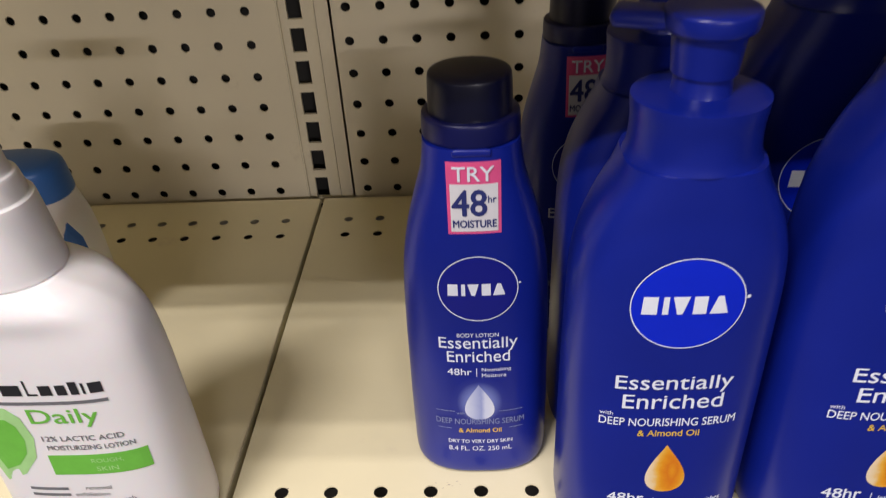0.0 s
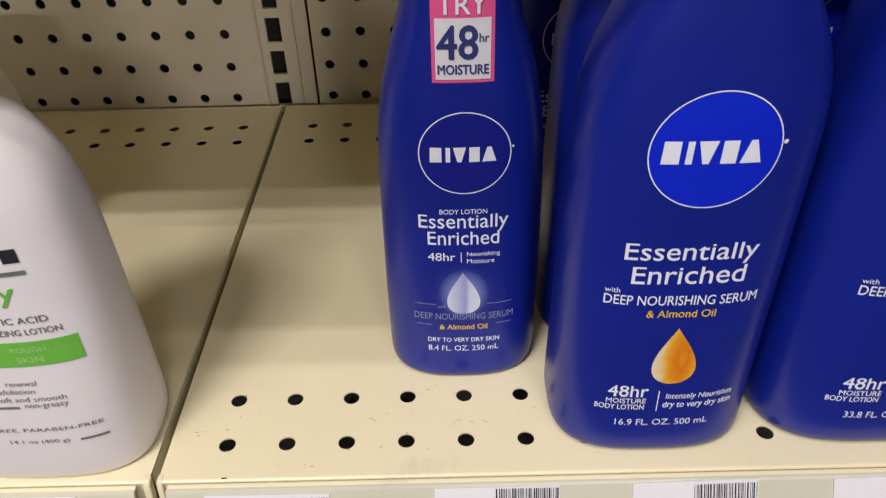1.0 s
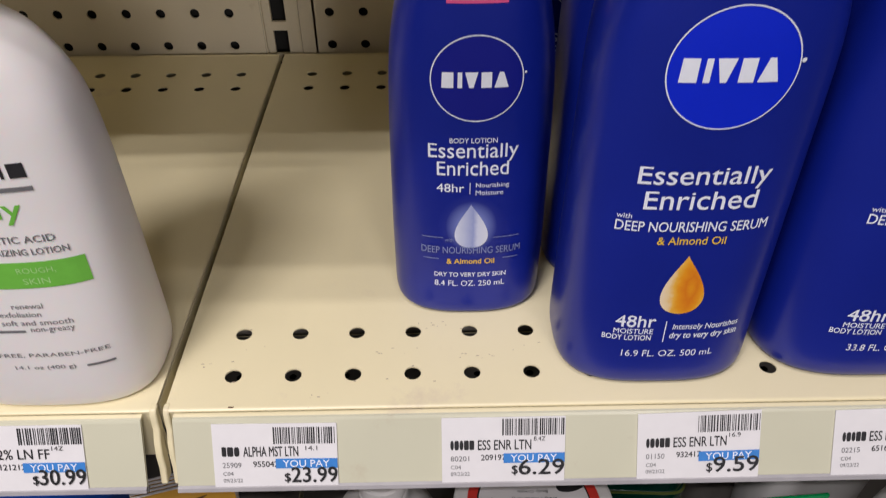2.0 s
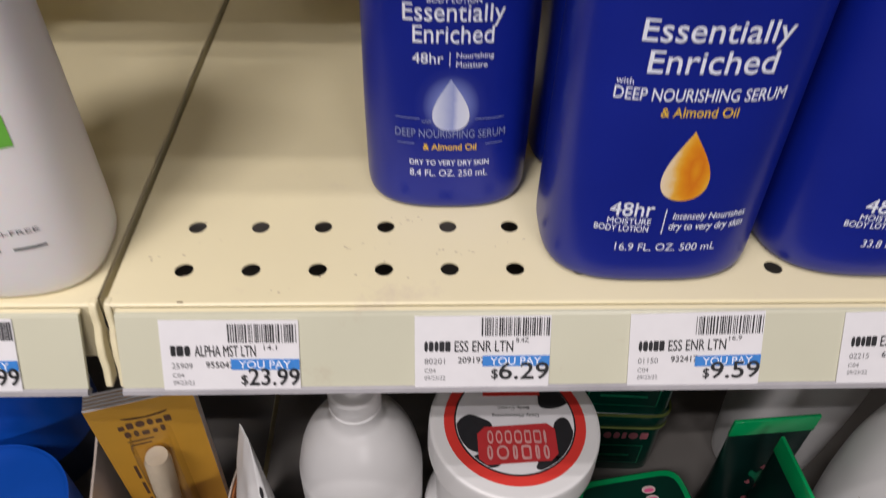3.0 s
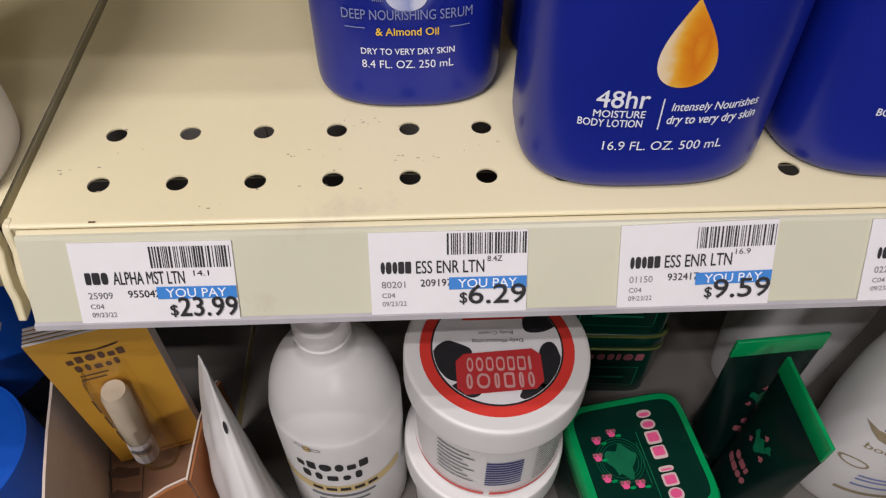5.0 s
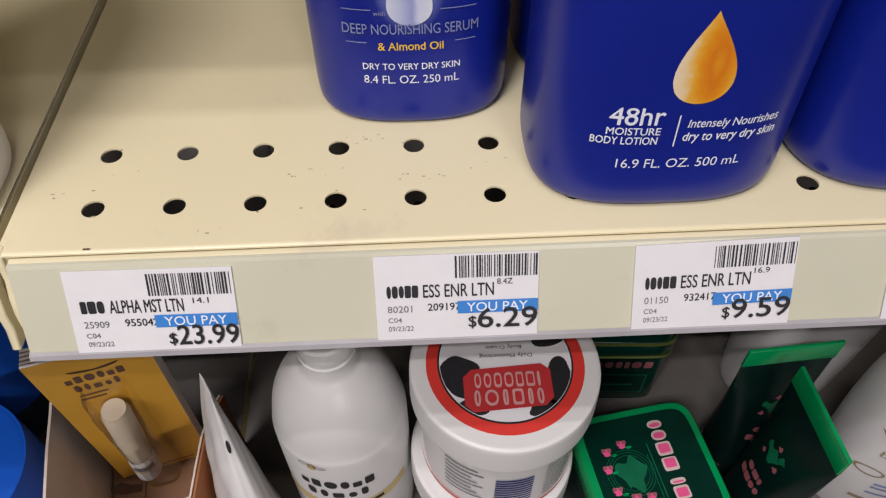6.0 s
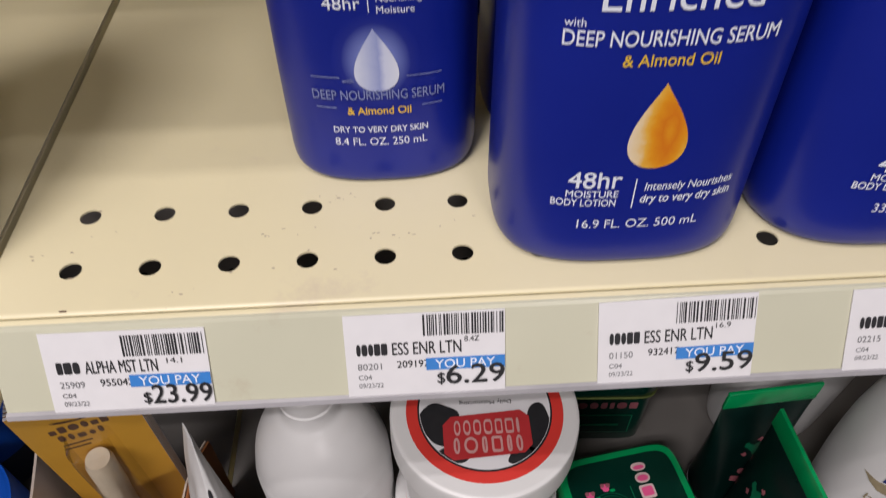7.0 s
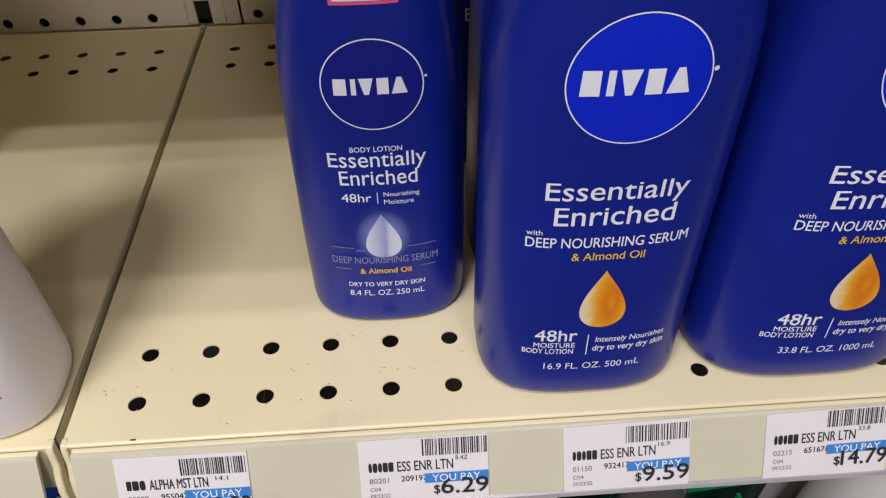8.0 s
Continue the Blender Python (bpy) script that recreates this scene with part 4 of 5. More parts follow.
# ---- things on the lower shelf ----
def cream_jar(at, top):
    root = thing("cream_jar", at, "round white plastic cream jar with a red rimmed lid", "jar", "stacked cream jars")
    part("body", turned([(0.0, 0.0385, 0.0385), (0.002, 0.0400, 0.0400), (0.03, 0.0408, 0.0408), (0.066, 0.0412, 0.0412)], seg=64), M_WHITE2, root)
    lid = part("lid", turned([(0.064, 0.0452, 0.0452), (0.0655, 0.0460, 0.0460), (0.074, 0.0459, 0.0459), (0.0835, 0.0455, 0.0455), (0.0852, 0.0443, 0.0443), (0.0855, 0.0425, 0.0425)], seg=72), M_WHITE2, root)
    part("lid_step", turned([(0.0600, 0.0436, 0.0436), (0.0640, 0.0440, 0.0440)], seg=64, smooth=False), M_WHITE2, root)
    def wrap(x, z, off):
        r = 0.0410 + off
        return (r * math.sin(x / 0.041), -r * math.cos(x / 0.041), z)
    bars(root, wrap, [(-0.060, -0.006, 0.006, 0.009), (-0.003, 0.060, 0.006, 0.009)], M_RED, 0.0006, "red_stripe")
    bars(root, wrap, [(-0.006, 0.013, 0.018 + 0.0028 * i, 0.0196 + 0.0028 * i) for i in range(10)], M_INK_N, 0.0006, "barcode")
    bars(root, wrap, [(-0.033, -0.012 - 0.003 * (i % 3), 0.020 + 0.0042 * i, 0.0212 + 0.0042 * i) for i in range(8)] + [(0.020, 0.042 - 0.002 * (i % 2), 0.014 + 0.003 * i, 0.0148 + 0.003 * i) for i in range(14)], M_INK_GREY, 0.0006, "small_print")
    if top:
        z = 0.0857
        def disc(x, y, off):
            return (x, y, z + off)
        patch(lid, disc, circle(0, 0, 0.0376, 0.0376, 64), M_RED, 0.0001, "red_ring", rings=2)
        patch(lid, disc, circle(0, 0, 0.0322, 0.0322, 64), M_INK_K, 0.0003, "black_ring", rings=2)
        patch(lid, disc, circle(0, 0, 0.0313, 0.0313, 64), M_PAPER, 0.0005, "label_disc", rings=2)
        for bx, by, bw, bh in ((-0.0215, -0.0075, 0.0090, 0.0120), (0.0245, -0.0125, 0.0075, 0.0125), (0.0165, -0.0255, 0.0085, 0.0055), (0.0225, 0.0170, 0.0105, 0.0110), (-0.0150, -0.0225, 0.0075, 0.0045)):
            pts = [(bx + bw * math.cos(t) * (1 + 0.18 * math.sin(3 * t + bx * 900)), by + bh * math.sin(t) * (1 + 0.15 * math.cos(2 * t + by * 700))) for t in [2 * math.pi * i / 28 for i in range(28)]]
            pts = [(px * min(1, 0.0311 / math.hypot(px, py)), py * min(1, 0.0311 / math.hypot(px, py))) for px, py in pts]
            patch(lid, disc, pts, M_INK_K, 0.0007, "black_patch", rings=2)
        plate = [(x, y - 0.0085) for x, y in ((-0.0165, -0.0175), (-0.0205, -0.0140), (-0.0205, 0.0005), (-0.0165, 0.0045), (0.0165, 0.0065), (0.0205, 0.0030), (0.0205, -0.0115), (0.0165, -0.0155))]
        patch(lid, disc, plate, M_DEEPRED, 0.0009, "red_plate", rings=2)
        wordy(lid, disc, -0.0160, 0.0160, -0.0140, -0.0062, 7, M_ROSE, 0.0011, 5, 0.0, 0.3)
        wordy(lid, disc, -0.0160, 0.0160, -0.0126, -0.0076, 7, M_DEEPRED, 0.0012, 5, 0.0, 0.62)
        wordy(lid, disc, -0.0170, 0.0170, -0.0232, -0.0150, 6, M_ROSE, 0.0011, 8, 0.0, 0.3)
        wordy(lid, disc, -0.0170, 0.0170, -0.0218, -0.0164, 6, M_DEEPRED, 0.0012, 8, 0.0, 0.62)
        def flipped(x, y, off):
            return (-x, -y, z + off)
        printed(lid, flipped, "Daily Moisturizing", -0.0130, 0.0120, -0.0045, -0.0018, M_INK_K, 0.0009, name="printed_text")
        printed(lid, flipped, "Body Cream", -0.0085, 0.0085, -0.0092, -0.0066, M_INK_K, 0.0009, name="printed_text")
        patch(lid, disc, rect(-0.0160, 0.0150, 0.0155, 0.0195, 3), M_RED, 0.0009, "red_ribbon", rings=2)
    return root


cream_jar((0.1380, 0.0165, ZL + 0.0002), False)
cream_jar((0.1402, 0.0175, ZL + 0.0866), True)["label"] = "white cream jar with cow-patch lid stacked on another jar"


def honey_bottle(at):
    prof = [(0.0, 0.0335, 0.0335), (0.002, 0.0352, 0.0352), (0.01, 0.0362, 0.0362), (0.105, 0.0362, 0.0362), (0.122, 0.0350, 0.0350), (0.138, 0.0318, 0.0318), (0.151, 0.0262, 0.0262), (0.160, 0.0195, 0.0195), (0.165, 0.0148, 0.0148), (0.173, 0.0134, 0.0134)]
    root = thing("white_pump_bottle", at, "white rounded pump bottle with black wordmark and beige band", "bottle")
    part("body", turned(prof, 2.0, 72), M_WHITE2, root)
    part("collar", turned([(0.1715, 0.0132, 0.0132), (0.1725, 0.0142, 0.0142), (0.1745, 0.0142, 0.0142), (0.1752, 0.0134, 0.0134), (0.1775, 0.0134, 0.0134), (0.1785, 0.0141, 0.0141), (0.187, 0.0138, 0.0138), (0.188, 0.0118, 0.0118)], seg=48, steps=2), M_WHITE2, root)
    part("neck_ring", turned([(0.1875, 0.0128, 0.0128), (0.1885, 0.0124, 0.0124), (0.189, 0.0070, 0.0070), (0.1955, 0.0065, 0.0065)], seg=40), M_WHITE2, root)
    part("pump_head", box(-0.0115, 0.0345, -0.0080, 0.0080, 0.1940, 0.2030, 0.003), M_WHITE2, root)
    def wrap(x, z, off):
        r = 0.0362 + off
        return (r * math.sin(x / 0.0362), -r * math.cos(x / 0.0362), z)
    # blocks for the wordmark
    wordy(root, wrap, -0.0235, 0.0190, 0.0905, 0.0992, 6, M_INK_K, 0.0003, 11, 0.30, 0.26)
    wordy(root, wrap, -0.0215, 0.0150, 0.0782, 0.0872, 5, M_INK_K, 0.0003, 4, 0.30, 0.26)
    patch(root, wrap, circle(-0.0135, 0.1145, 0.0022, 0.0034, 16), M_BEIGE, 0.0003, "bee_print", rings=2)
    ring_line(root, wrap, -0.0175, 0.1160, 0.0032, 0.0013, 0.0004, M_INK_K, seg=20, name="bee_wing")
    ring_line(root, wrap, -0.0092, 0.1150, 0.0032, 0.0013, 0.0004, M_INK_K, seg=20, name="bee_wing")
    bars(root, wrap, [(-0.0160, -0.0110, 0.1130 + 0.0016 * i, 0.1136 + 0.0016 * i) for i in range(3)], M_BROWN, 0.0004, "bee_stripe")
    bars(root, wrap, [(-0.040, 0.040, 0.0620, 0.0705)], M_BEIGE, 0.0003, "beige_band")
    bars(root, wrap, [(-0.016 + 0.008 * i, -0.010 + 0.008 * i, 0.0645, 0.0682) for i in range(5)], M_INK_K, 0.0005, "small_print")
    bars(root, wrap, [(-0.018, 0.020, 0.0555, 0.0585), (-0.014, 0.016, 0.0490, 0.0515)], M_INK_GREY, 0.0004, "small_print")
    return root


honey_bottle((0.0553, 0.0290, ZL + 0.0002))


def tin(at, turn, label, bright=True):
    root = thing("ointment_tin", at, label, "tin", "green tins", turn=turn)
    h, w = 0.0745, 0.0372
    part("body", loft([oval(w - 0.001, w - 0.001, z, 7, 64) for z in (0.0, h - 0.016)]), M_TIN, root)
    lid = part("lid", loft([oval(a, a, z, 7, 64) for z, a in ((h - 0.0165, w), (h - 0.0155, w + 0.0006), (h - 0.002, w + 0.0004), (h - 0.0004, w - 0.0008), (h, w - 0.003))]), M_TIN_B if bright else M_TIN, root, "bright green lid with a dark panel" if bright else "")
    if not bright:
        part("lid_bead", loft([oval(w + 0.0010, w + 0.0010, z, 7, 64) for z in (h - 0.0172, h - 0.0160)]), M_BRASS, lid)
        part("lid_bead", loft([oval(w + 0.0010, w + 0.0010, z, 7, 64) for z in (h - 0.0024, h - 0.0010)]), M_BRASS, lid)
    def top(x, y, off):
        return (x, y, h + off)
    patch(lid, top, [(p[0], p[1]) for p in oval(0.0324, 0.0324, 0, 8, 56)], M_TIN, 0.0002, "dark_panel", rings=3)
    def side(u, w, off):
        return top(w, u, off)
    for u0, u1, k, seed in ((-0.0300, -0.0085, 3, 2), (-0.0050, 0.0275, 4, 6)):
        wordy(lid, side, u0, u1, 0.0070, 0.0160, k, M_PINKISH, 0.0004, seed, 0.0, 0.14)
        wordy(lid, side, u0 + 0.0006, u1 - 0.0006, 0.0082, 0.0148, k, M_PINK, 0.0006, seed, 0.0, 0.46)
    blob = [(-0.0115 + 0.0080 * math.cos(t) * (1 + 0.3 * math.sin(3 * t)), -0.002 + 0.0095 * math.sin(t) * (1 + 0.25 * math.cos(5 * t))) for t in [2 * math.pi * i / 40 for i in range(40)]]
    patch(lid, top, blob, M_TIN_M, 0.0004, "green_emblem", rings=3)
    for k in range(3):
        ring_line(lid, top, -0.0125, -0.001, 0.0105 + 0.0016 * k, 0.0105 + 0.0016 * k, 0.0003, M_TIN_M, 0.0005, 40, "emblem_ring")
    for x, y in ((-0.022, 0.013), (-0.012, 0.016), (-0.0245, 0.003), (-0.0235, -0.010), (-0.0145, -0.0155), (-0.006, -0.0165)):
        for dx, dy, q in ((0, 0, 0.0024), (0.0018, 0.0012, 0.0013), (-0.0015, 0.0016, 0.0012)):
            patch(lid, top, [(x + dx + q * math.cos(t) * (1 + 0.2 * math.sin(5 * t)), y + dy + q * math.sin(t)) for t in [2 * math.pi * i / 20 for i in range(20)]], M_PINK if q > 0.002 else M_MUTED, 0.0006 + 0.0001 * (q < 0.002), "flower", rings=2)
        patch(lid, top, [(x + 0.0036 + 0.0018 * math.cos(t), y - 0.0022 + 0.0009 * math.sin(t)) for t in [2 * math.pi * i / 12 for i in range(12)]], M_TIN_B, 0.0005, "leaf", rings=1)
    bars(lid, top, [(0.0022, 0.0028, -0.026, 0.014), (0.0002, 0.0006, -0.018, 0.008)], M_TIN_M, 0.0004, "small_print")
    fr = flat_front(-w + 0.0010)
    wordy(root, fr, -0.026, 0.026, 0.0425, 0.0505, 7, M_MUTED, 0.0004, 6, 0.0, 0.2)
    patch(root, fr, rect(-0.024, 0.024, 0.010, 0.034, 3), M_TIN_M, 0.0003, "green_emblem", rings=2)
    patch(root, fr, rect(-0.0232, 0.0232, 0.0108, 0.0332, 3), M_TIN, 0.0005, "dark_panel", rings=2)
    bars(root, fr, [(-0.016, 0.016, 0.020, 0.0222)], M_TIN_M, 0.0007, "small_print")
    return root


tin((0.2280, 0.0030, ZL + 0.0002), 9, "square dark green ointment tin with bright green rimmed lid")
tin((0.2310, 0.1230, ZL + 0.0002), -3, "square dark green ointment tin at the bottom of a stack", False)
tin((0.2300, 0.1222, ZL + 0.0752), -4, "square dark green ointment tin stacked on another", False)


def tube(at, turn, label):
    """A squeeze tube that stands on its cap, its flat crimped end up."""
    root = thing("squeeze_tube", at, label, "tube", "green tubes", turn=turn)
    part("cap", turned([(0.0, 0.0180, 0.0180), (0.001, 0.0190, 0.0190), (0.018, 0.0195, 0.0195), (0.019, 0.0185, 0.0185)], seg=40), M_TUBE, root)
    rows = []
    for i in range(15):
        t = i / 14
        rows.append((0.019 + 0.104 * t, 0.0200 + 0.0070 * t, 0.0200 * (1 - t) ** 0.75 + 0.0011))
    part("body", turned(rows, 2.0, 48, smooth=False), M_TUBE, root)
    part("crimp", box(-0.0268, 0.0268, -0.0011, 0.0011, 0.1225, 0.1375, 0.0004), M_TIN_B, root, "flat bright green crimped end")
    part("shoulder_ring", turned([(0.0185, 0.0203, 0.0203), (0.0205, 0.0205, 0.0205)], seg=40, smooth=False), M_LIP, root)
    prof_a, prof_b, zz = [r[1] for r in rows], [r[2] for r in rows], [r[0] for r in rows]
    def fr(x, z, off):
        a, b = np.interp(z, zz, prof_a), np.interp(z, zz, prof_b)
        return (x, -b * math.sqrt(max(0, 1 - min(0.99, abs(x) / a) ** 2)) - off, z)
    wordy(root, fr, -0.0075, 0.0075, 0.0650, 0.0700, 3, M_MUTED, 0.0005, 2, 0.0, 0.1)
    wordy(root, fr, -0.0100, 0.0100, 0.0570, 0.0622, 4, M_MUTED, 0.0005, 6, 0.0, 0.1)
    for bx, bz, q, ink in ((0.0, 0.088, 0.0050, M_TIN_M), (-0.0060, 0.0915, 0.0022, M_TIN_M), (0.0058, 0.0930, 0.0024, M_TIN_M), (0.0066, 0.0840, 0.0018, M_MUTED), (-0.0066, 0.0835, 0.0016, M_MUTED), (0.0005, 0.0965, 0.0016, M_MUTED)):
        patch(root, fr, [(bx + q * math.cos(t) * (1 + 0.3 * math.sin(3 * t + bz * 500)), bz + q * math.sin(t) * (1 + 0.25 * math.cos(4 * t))) for t in [2 * math.pi * i / 24 for i in range(24)]], ink, 0.0005, "emblem_print", rings=2)
    return root


tube((0.3025, 0.0400, ZL + 0.0002), 4, "dark green squeeze tube standing on its cap, crimped end up")
tube((0.3025, 0.0010, ZL + 0.0002), -86, "dark green squeeze tube turned sideways, crimped end up")


def wash_bottle(at, turn, label, print_on=True):
    prof = [(0.0, 0.034, 0.022), (0.003, 0.037, 0.025), (0.03, 0.040, 0.027), (0.09, 0.044, 0.029), (0.130, 0.043, 0.028), (0.160, 0.036, 0.025), (0.182, 0.022, 0.018), (0.190, 0.014, 0.014)]
    root = thing("body_wash_bottle", at, label, "bottle", "white bottles", turn=turn)
    part("body", turned(prof, 2.2, 64), M_WHITE2, root)
    part("neck", turned([(0.189, 0.0132, 0.0132), (0.200, 0.0128, 0.0128), (0.202, 0.009, 0.009)], seg=40), M_WHITE2, root)
    if not print_on:
        return root
    face = Front(prof, 2.2)
    def fr(x, z, off):
        return face(x + 0.0045, z - 0.0060, off)
    patch(root, fr, [(-0.0415, 0.1120), (-0.0360, 0.1085), (-0.0280, 0.1080), (-0.0180, 0.1050), (-0.0105, 0.1060), (-0.0160, 0.1000), (-0.0240, 0.0975), (-0.0320, 0.1000), (-0.0370, 0.1050)], M_OLIVE, 0.0003, "gold_leaf_print", rings=3)
    patch(root, fr, [(-0.0330, 0.1100), (-0.0325, 0.1165), (-0.0270, 0.1205), (-0.0180, 0.1190), (-0.0120, 0.1120), (-0.0150, 0.1075), (-0.0220, 0.1090), (-0.0280, 0.1088)], M_INK_N, 0.0004, "blue_leaf_print", rings=3)
    ring_line(root, fr, -0.0270, 0.1330, 0.0070, 0.0060, 0.0016, M_INK_K, 0.0003, 32, "wordmark_block")
    bars(root, fr, [(-0.0305, -0.0285, 0.1270, 0.1400)], M_INK_K, 0.0003, "wordmark_block")
    printed(root, fr, "body lo", -0.0345, -0.0070, 0.0860, 0.0940, M_OLIVE, 0.0003)
    ring_line(root, fr, -0.0320, 0.0690, 0.0070, 0.0042, 0.0014, M_OLIVE, 0.0003, 32, "gold_oval_print")
    for z in (0.0560, 0.0515, 0.0440):
        bars(root, fr, [(-0.0250, 0.0060, z, z + 0.0022)], M_INK_G, 0.0003, "small_print")
    bars(root, fr, [(-0.030, 0.010, 0.0330, 0.0365)], M_OLIVE, 0.0003, "gold_line")
    return root


wash_bottle((0.3880, 0.0180, ZL + 0.0002), -8, "glossy white wash bottle with gold and blue leaf print")
wash_bottle((0.3550, 0.1000, ZL + 0.0002), 0, "white wash bottle standing behind its twin", False)


def balm_card(at_centre, ex, ey, label):
    """A tall card, centred, with its width along ex and its height against ey."""
    x = Vector(ex).normalized()
    d = (Vector(ey) - Vector(ey).dot(x) * x).normalized()
    z = -d
    y = z.cross(x)
    root = new("balm_card")
    tagged(root, label, "blister card", "balm cards")
    root.matrix_basis = Matrix(((x.x, y.x, z.x, at_centre[0]), (x.y, y.y, z.y, at_centre[1]), (x.z, y.z, z.z, at_centre[2]), (0, 0, 0, 1)))
    part("card", box(-0.0272, 0.0272, 0.0, 0.0015, -0.0905, 0.0768, 0.0002), M_PAPER, root, "white card stock")
    patch(root, flat_front(0), rect(-0.0271, 0.0271, -0.0904, 0.0767), M_YCARD, 0.00015, "printed_face", "ochre printed face", rings=1)
    return root


def balm_front(root):
    fr = flat_front(0)
    wordy(root, fr, -0.0160, 0.0130, 0.0496, 0.0566, 6, M_BROWN, 0.0003, 11, 0.30, 0.26)
    wordy(root, fr, -0.0145, 0.0085, 0.0402, 0.0474, 5, M_BROWN, 0.0003, 4, 0.30, 0.26)
    bars(root, fr, [(-0.0140, 0.000, 0.0345, 0.0362), (-0.0135, -0.002, 0.0300, 0.0317)], M_BROWN, 0.0003, "small_print")
    slot = [(-0.012 + 0.024 * i / 12, 0.0625 - 0.0030 * math.sin(math.pi * i / 12) ** 0.5) for i in range(13)]
    patch(root, fr, slot + [(x, z - 0.0007) for x, z in slot[::-1]], M_BROWN, 0.0003, "hang_slot", rings=1)
    for i in range(3):
        bars(root, fr, [(-0.0175, -0.0158, -0.012 - 0.0235 * i, 0.0060 - 0.0235 * i)], M_BROWN, 0.0003, "small_print")
    bars(root, fr, [(-0.016, 0.018, -0.0855, -0.0842)], M_BROWN, 0.0003, "small_print")
    def lean(z):
        return -0.0025 + 0.060 * z
    balm = part("balm_stick", loft([oval(r, r, z, 2, 32, lean(z), -0.0078) for z, r in ((-0.0690, 0.0060), (-0.0675, 0.0070), (-0.017, 0.0072), (-0.0165, 0.0076), (0.021, 0.0075), (0.0265, 0.0062))]), M_BALM, root, "cream lip balm stick")
    def wr(x, z, off):
        return (lean(z) + (0.0073 + off) * math.sin(x / 0.0073), -0.0078 - (0.0073 + off) * math.cos(x / 0.0073), z)
    bars(balm, wr, [(-0.009, 0.009, -0.0530, -0.0510)], M_BEIGE, 0.0008, "balm_band")
    bars(balm, wr, [(-0.011, 0.011, -0.0670, -0.0370)], M_PAPER, 0.0005, "balm_label")
    bars(balm, wr, [(-0.006, 0.006, -0.0500, -0.0440)], M_INK_GREY, 0.0008, "small_print")
    shell = part("blister", loft([oval(0.0112 * q, 0.0170 * q, z, 3.5, 32, -0.0005, 0.0) for z, q in ((-0.0825, 0.80), (-0.0800, 0.98), (-0.05, 1.0), (0.03, 1.0), (0.0440, 0.96), (0.0470, 0.75))]), M_BLISTER, root, "clear plastic blister")
    shell.visible_shadow = False


CX, CY = (0.956, 0.288, -0.035), (-0.092, 0.100, -0.991)
card = balm_card((-0.0633, 0.0360, 0.9985), CX, CY, "tall ochre blister card with white lip balm in a tray")
balm_front(card)
for i in range(4):
    balm_card((-0.0633 - 0.0005 * (i + 1), 0.0360 + 0.0021 * (i + 1), 0.9985 + 0.0003 * (i + 1)), CX, CY, "tall ochre blister card stacked behind the first one")


def panel_wall(root, name, p0, p1, low, tops, thick, material, label=""):
    """A standing cardboard wall from p0 to p1 whose rim runs through tops, evenly spaced."""
    a, b = Vector((*p0, 0)), Vector((*p1, 0))
    side = (b - a).cross(Vector((0, 0, 1))).normalized() * thick
    k, bm = len(tops), bmesh.new()
    rows = []
    for off in (Vector(), side):
        pts = [a.lerp(b, i / (k - 1)) + off for i in range(k)]
        rows.append(([bm.verts.new((p.x, p.y, low)) for p in pts], [bm.verts.new((p.x, p.y, t)) for p, t in zip(pts, tops)]))
    (l0, t0), (l1, t1) = rows
    for i in range(k - 1):
        bm.faces.new((l0[i], l0[i + 1], t0[i + 1], t0[i]))
        bm.faces.new((l1[i + 1], l1[i], t1[i], t1[i + 1]))
        bm.faces.new((t0[i], t0[i + 1], t1[i + 1], t1[i]))
        bm.faces.new((l0[i + 1], l0[i], l1[i], l1[i + 1]))
    bm.faces.new((l0[0], t0[0], t1[0], l1[0]))
    bm.faces.new((l0[-1], l1[-1], t1[-1], t0[-1]))
    return part(name, bm, material, root, label, smooth=False)


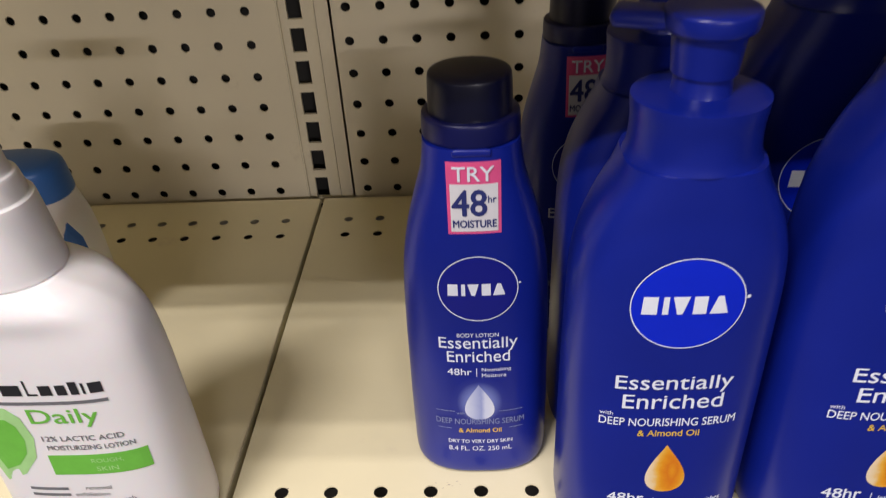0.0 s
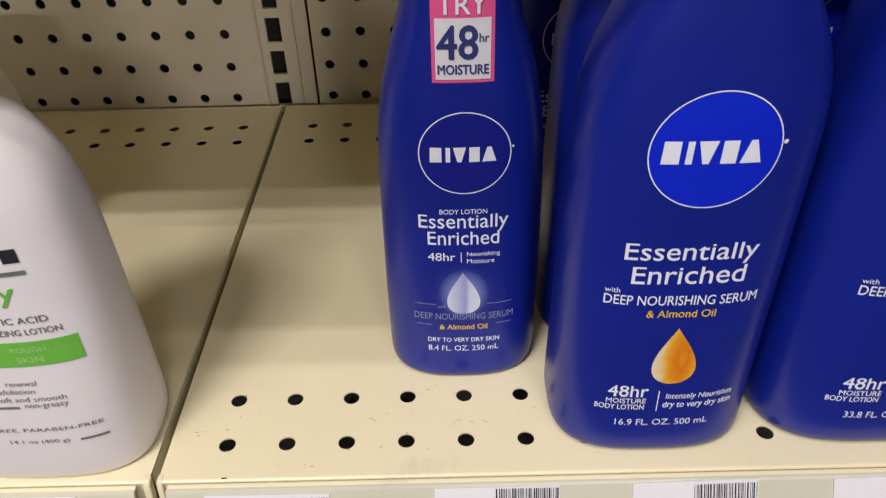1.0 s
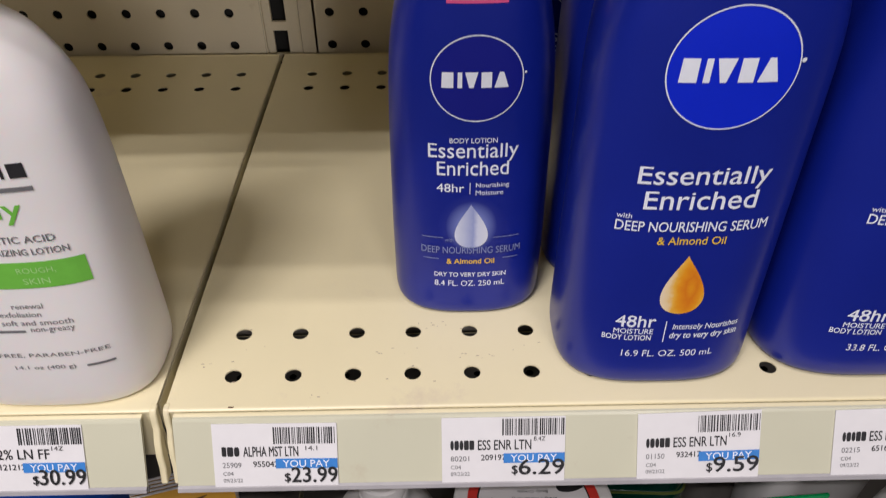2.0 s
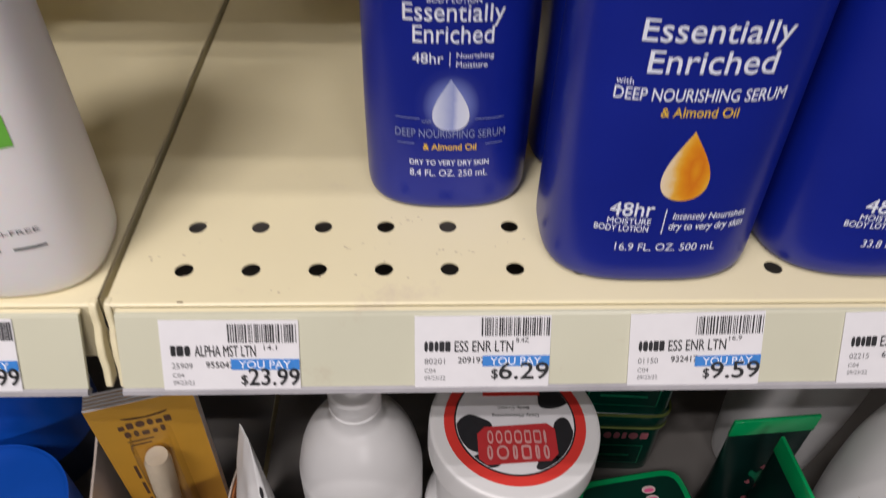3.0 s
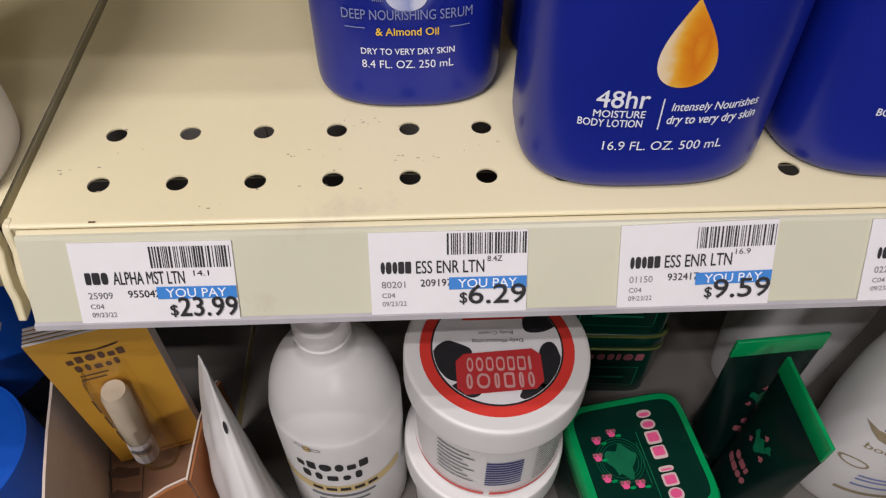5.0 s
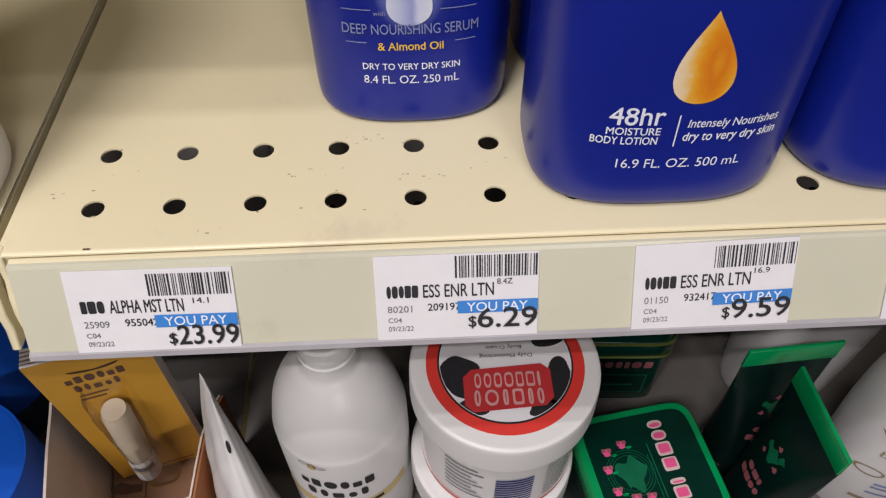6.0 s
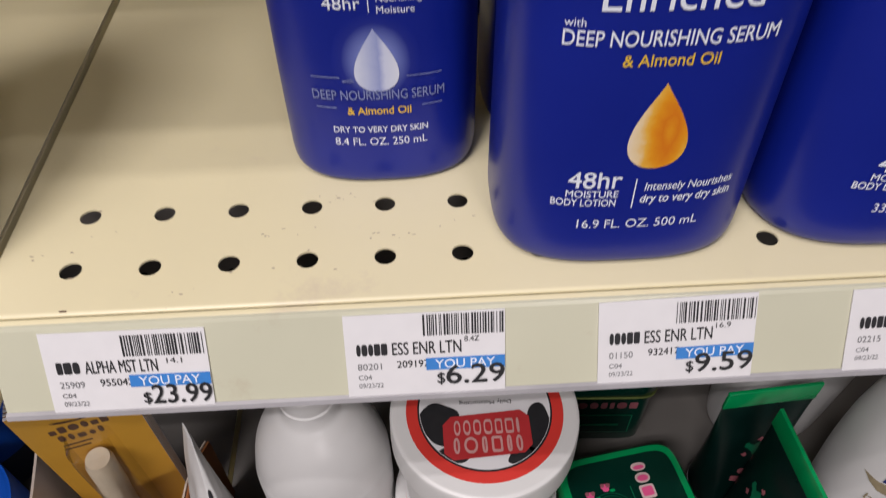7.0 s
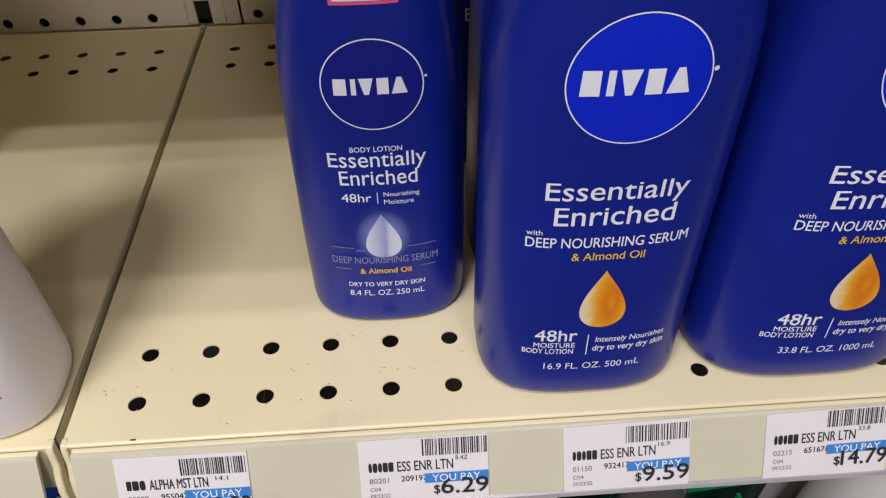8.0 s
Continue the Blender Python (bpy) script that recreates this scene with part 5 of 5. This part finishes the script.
def tray():
    root = thing("display_tray", (0, 0, 0), "open cardboard display tray with pale sides and brown printed inside", "display tray")
    low = ZL + 0.0004
    panel_wall(root, "side_panel", (-0.1115, 0.0620), (-0.0860, -0.0350), low, [0.998, 1.000, 1.003, 1.004, 1.003], 0.0014, M_BOARD, "pale cardboard side")
    panel_wall(root, "side_panel", (-0.0245, -0.0085), (-0.0228, 0.0620), low, [0.984, 0.985, 0.985, 0.980, 0.968], 0.0012, M_ORANGE, "orange printed cardboard side")
    panel_wall(root, "side_lining", (-0.0252, -0.0085), (-0.0235, 0.0620), low, [0.9846, 0.9856, 0.9856, 0.9806, 0.9686], -0.0010, M_BOARD)
    panel_wall(root, "front_panel", (-0.0840, -0.0360), (-0.0250, -0.0095), low, [0.930, 0.934, 0.946, 0.966, 0.980, 0.984, 0.9846], -0.0014, M_ORANGE, "orange printed curved front")
    panel_wall(root, "front_lining", (-0.0845, -0.0345), (-0.0258, -0.0079), low, [0.9306, 0.9346, 0.9466, 0.9666, 0.9806, 0.9846, 0.9850], -0.0010, M_BOARD)
    bm = bmesh.new()
    vs = [bm.verts.new(p) for p in ((-0.084, -0.033, 0.906), (-0.027, -0.008, 0.906), (-0.0255, 0.0600, 0.906), (-0.1095, 0.0600, 0.906))]
    bm.faces.new(vs)
    ext = bmesh.ops.extrude_face_region(bm, geom=bm.faces[:])
    bmesh.ops.translate(bm, verts=[v for v in ext["geom"] if isinstance(v, bmesh.types.BMVert)], vec=(0, 0, -0.0095))
    part("platform", bm, M_KRAFT, root, "brown printed cardboard platform", smooth=False)
    def top(x, y, off):
        return (x, y, 0.9062 + off)
    for x0, y0 in ((-0.1040, 0.0290), (-0.1000, 0.0130), (-0.0955, -0.0030)):
        o = [(x0, y0 + 0.0030), (x0 + 0.0050, y0 + 0.0072), (x0 + 0.0130, y0 + 0.0055), (x0 + 0.0200, y0 + 0.0060), (x0 + 0.0208, y0 + 0.0008), (x0 + 0.0110, y0 - 0.0010), (x0 + 0.0035, y0 - 0.0004)]
        patch(root, top, o, M_BROWN, 0.0003, "printed_shape", rings=2)
    patch(root, top, [(-0.0822, 0.0360), (-0.0814, 0.0360), (-0.0752, 0.0000), (-0.0760, 0.0000)], M_BROWN, 0.0003, "fold_line", rings=1)


tray()


def pouch(at):
    """A stand-up pouch seen from its side: a thick gusset below, a flat seal on top."""
    root = thing("white_pouch", at, "white foil pouch leaning beside the tray, with a yellow swoosh", "pouch")
    ang, high = radians(-60), 0.160
    def skin(u, z, off=0.0):
        t = z / high
        w = 0.040 * (1 - 0.80 * max(0, (t - 0.40) / 0.60) ** 1.15) + off
        th = 0.0205 * (1 - t) ** 0.85 + 0.0006 + off
        fold = 1 + 0.09 * math.sin(5 * u + 9 * t) * t + 0.035 * math.sin(9 * u - 17 * t)
        px, py = w * math.cos(u) - 0.006 * math.exp(-(u / 0.30) ** 2) * (1 - t), th * math.sin(u) * fold
        return (px * math.cos(ang) - py * math.sin(ang) - 0.004 * t, px * math.sin(ang) + py * math.cos(ang) + 0.022 * t * t, z)
    rows = [[skin(2 * math.pi * j / 96 - math.pi, high * i / 28) for j in range(96)] for i in range(29)]
    part("body", loft(rows), M_WHITE2, root)
    patch(root, skin, circle(-0.12, 0.136, 0.16, 0.0034, 16), M_INK_K, 0.0008, "hang_hole", rings=2)
    arc = [(0.95 - 0.25 * (1 - math.cos(1.3 * i / 10)), 0.034 + 0.034 * math.sin(1.3 * i / 10)) for i in range(11)]
    patch(root, skin, arc + [(x + 0.14, z - 0.001) for x, z in arc[::-1]], M_INK_Y, 0.0010, "yellow_swoosh", rings=2)
    bars(root, skin, [(0.50, 0.75, 0.060, 0.063)], M_INK_GREY, 0.0008, "small_print")
    return root


pouch((0.0000, -0.0030, ZL + 0.0002))


def tub(at, r, h, label, lid, low=0.5):
    """A round tub whose dark foot is low of its height, the rest a wide lid."""
    root = thing("blue_tub", at, label, "tub", "blue tubs")
    part("body", turned([(0.0, r * 0.9, r * 0.9), (0.003, r * 0.94, r * 0.94), (h * (low + 0.02), r * 0.96, r * 0.96)], seg=56), M_TUB_D, root)
    part("lid", turned([(h * low, r, r), (h * (low + 0.02), r * 1.01, r * 1.01), (h * 0.97, r, r), (h * 0.995, r * 0.97, r * 0.97), (h, r * 0.9, r * 0.9)], seg=56), lid, root, "wide blue lid")
    return root


tub((-0.1710, 0.0127, ZL + 0.0002), 0.0490, 0.085, "round dark tub with a wide bright blue lid", M_TUB)
tub((-0.2000, 0.1130, ZL + 0.0002), 0.0500, 0.150, "tall blue tub standing in shade behind a lower one", M_TUB, 0.24)
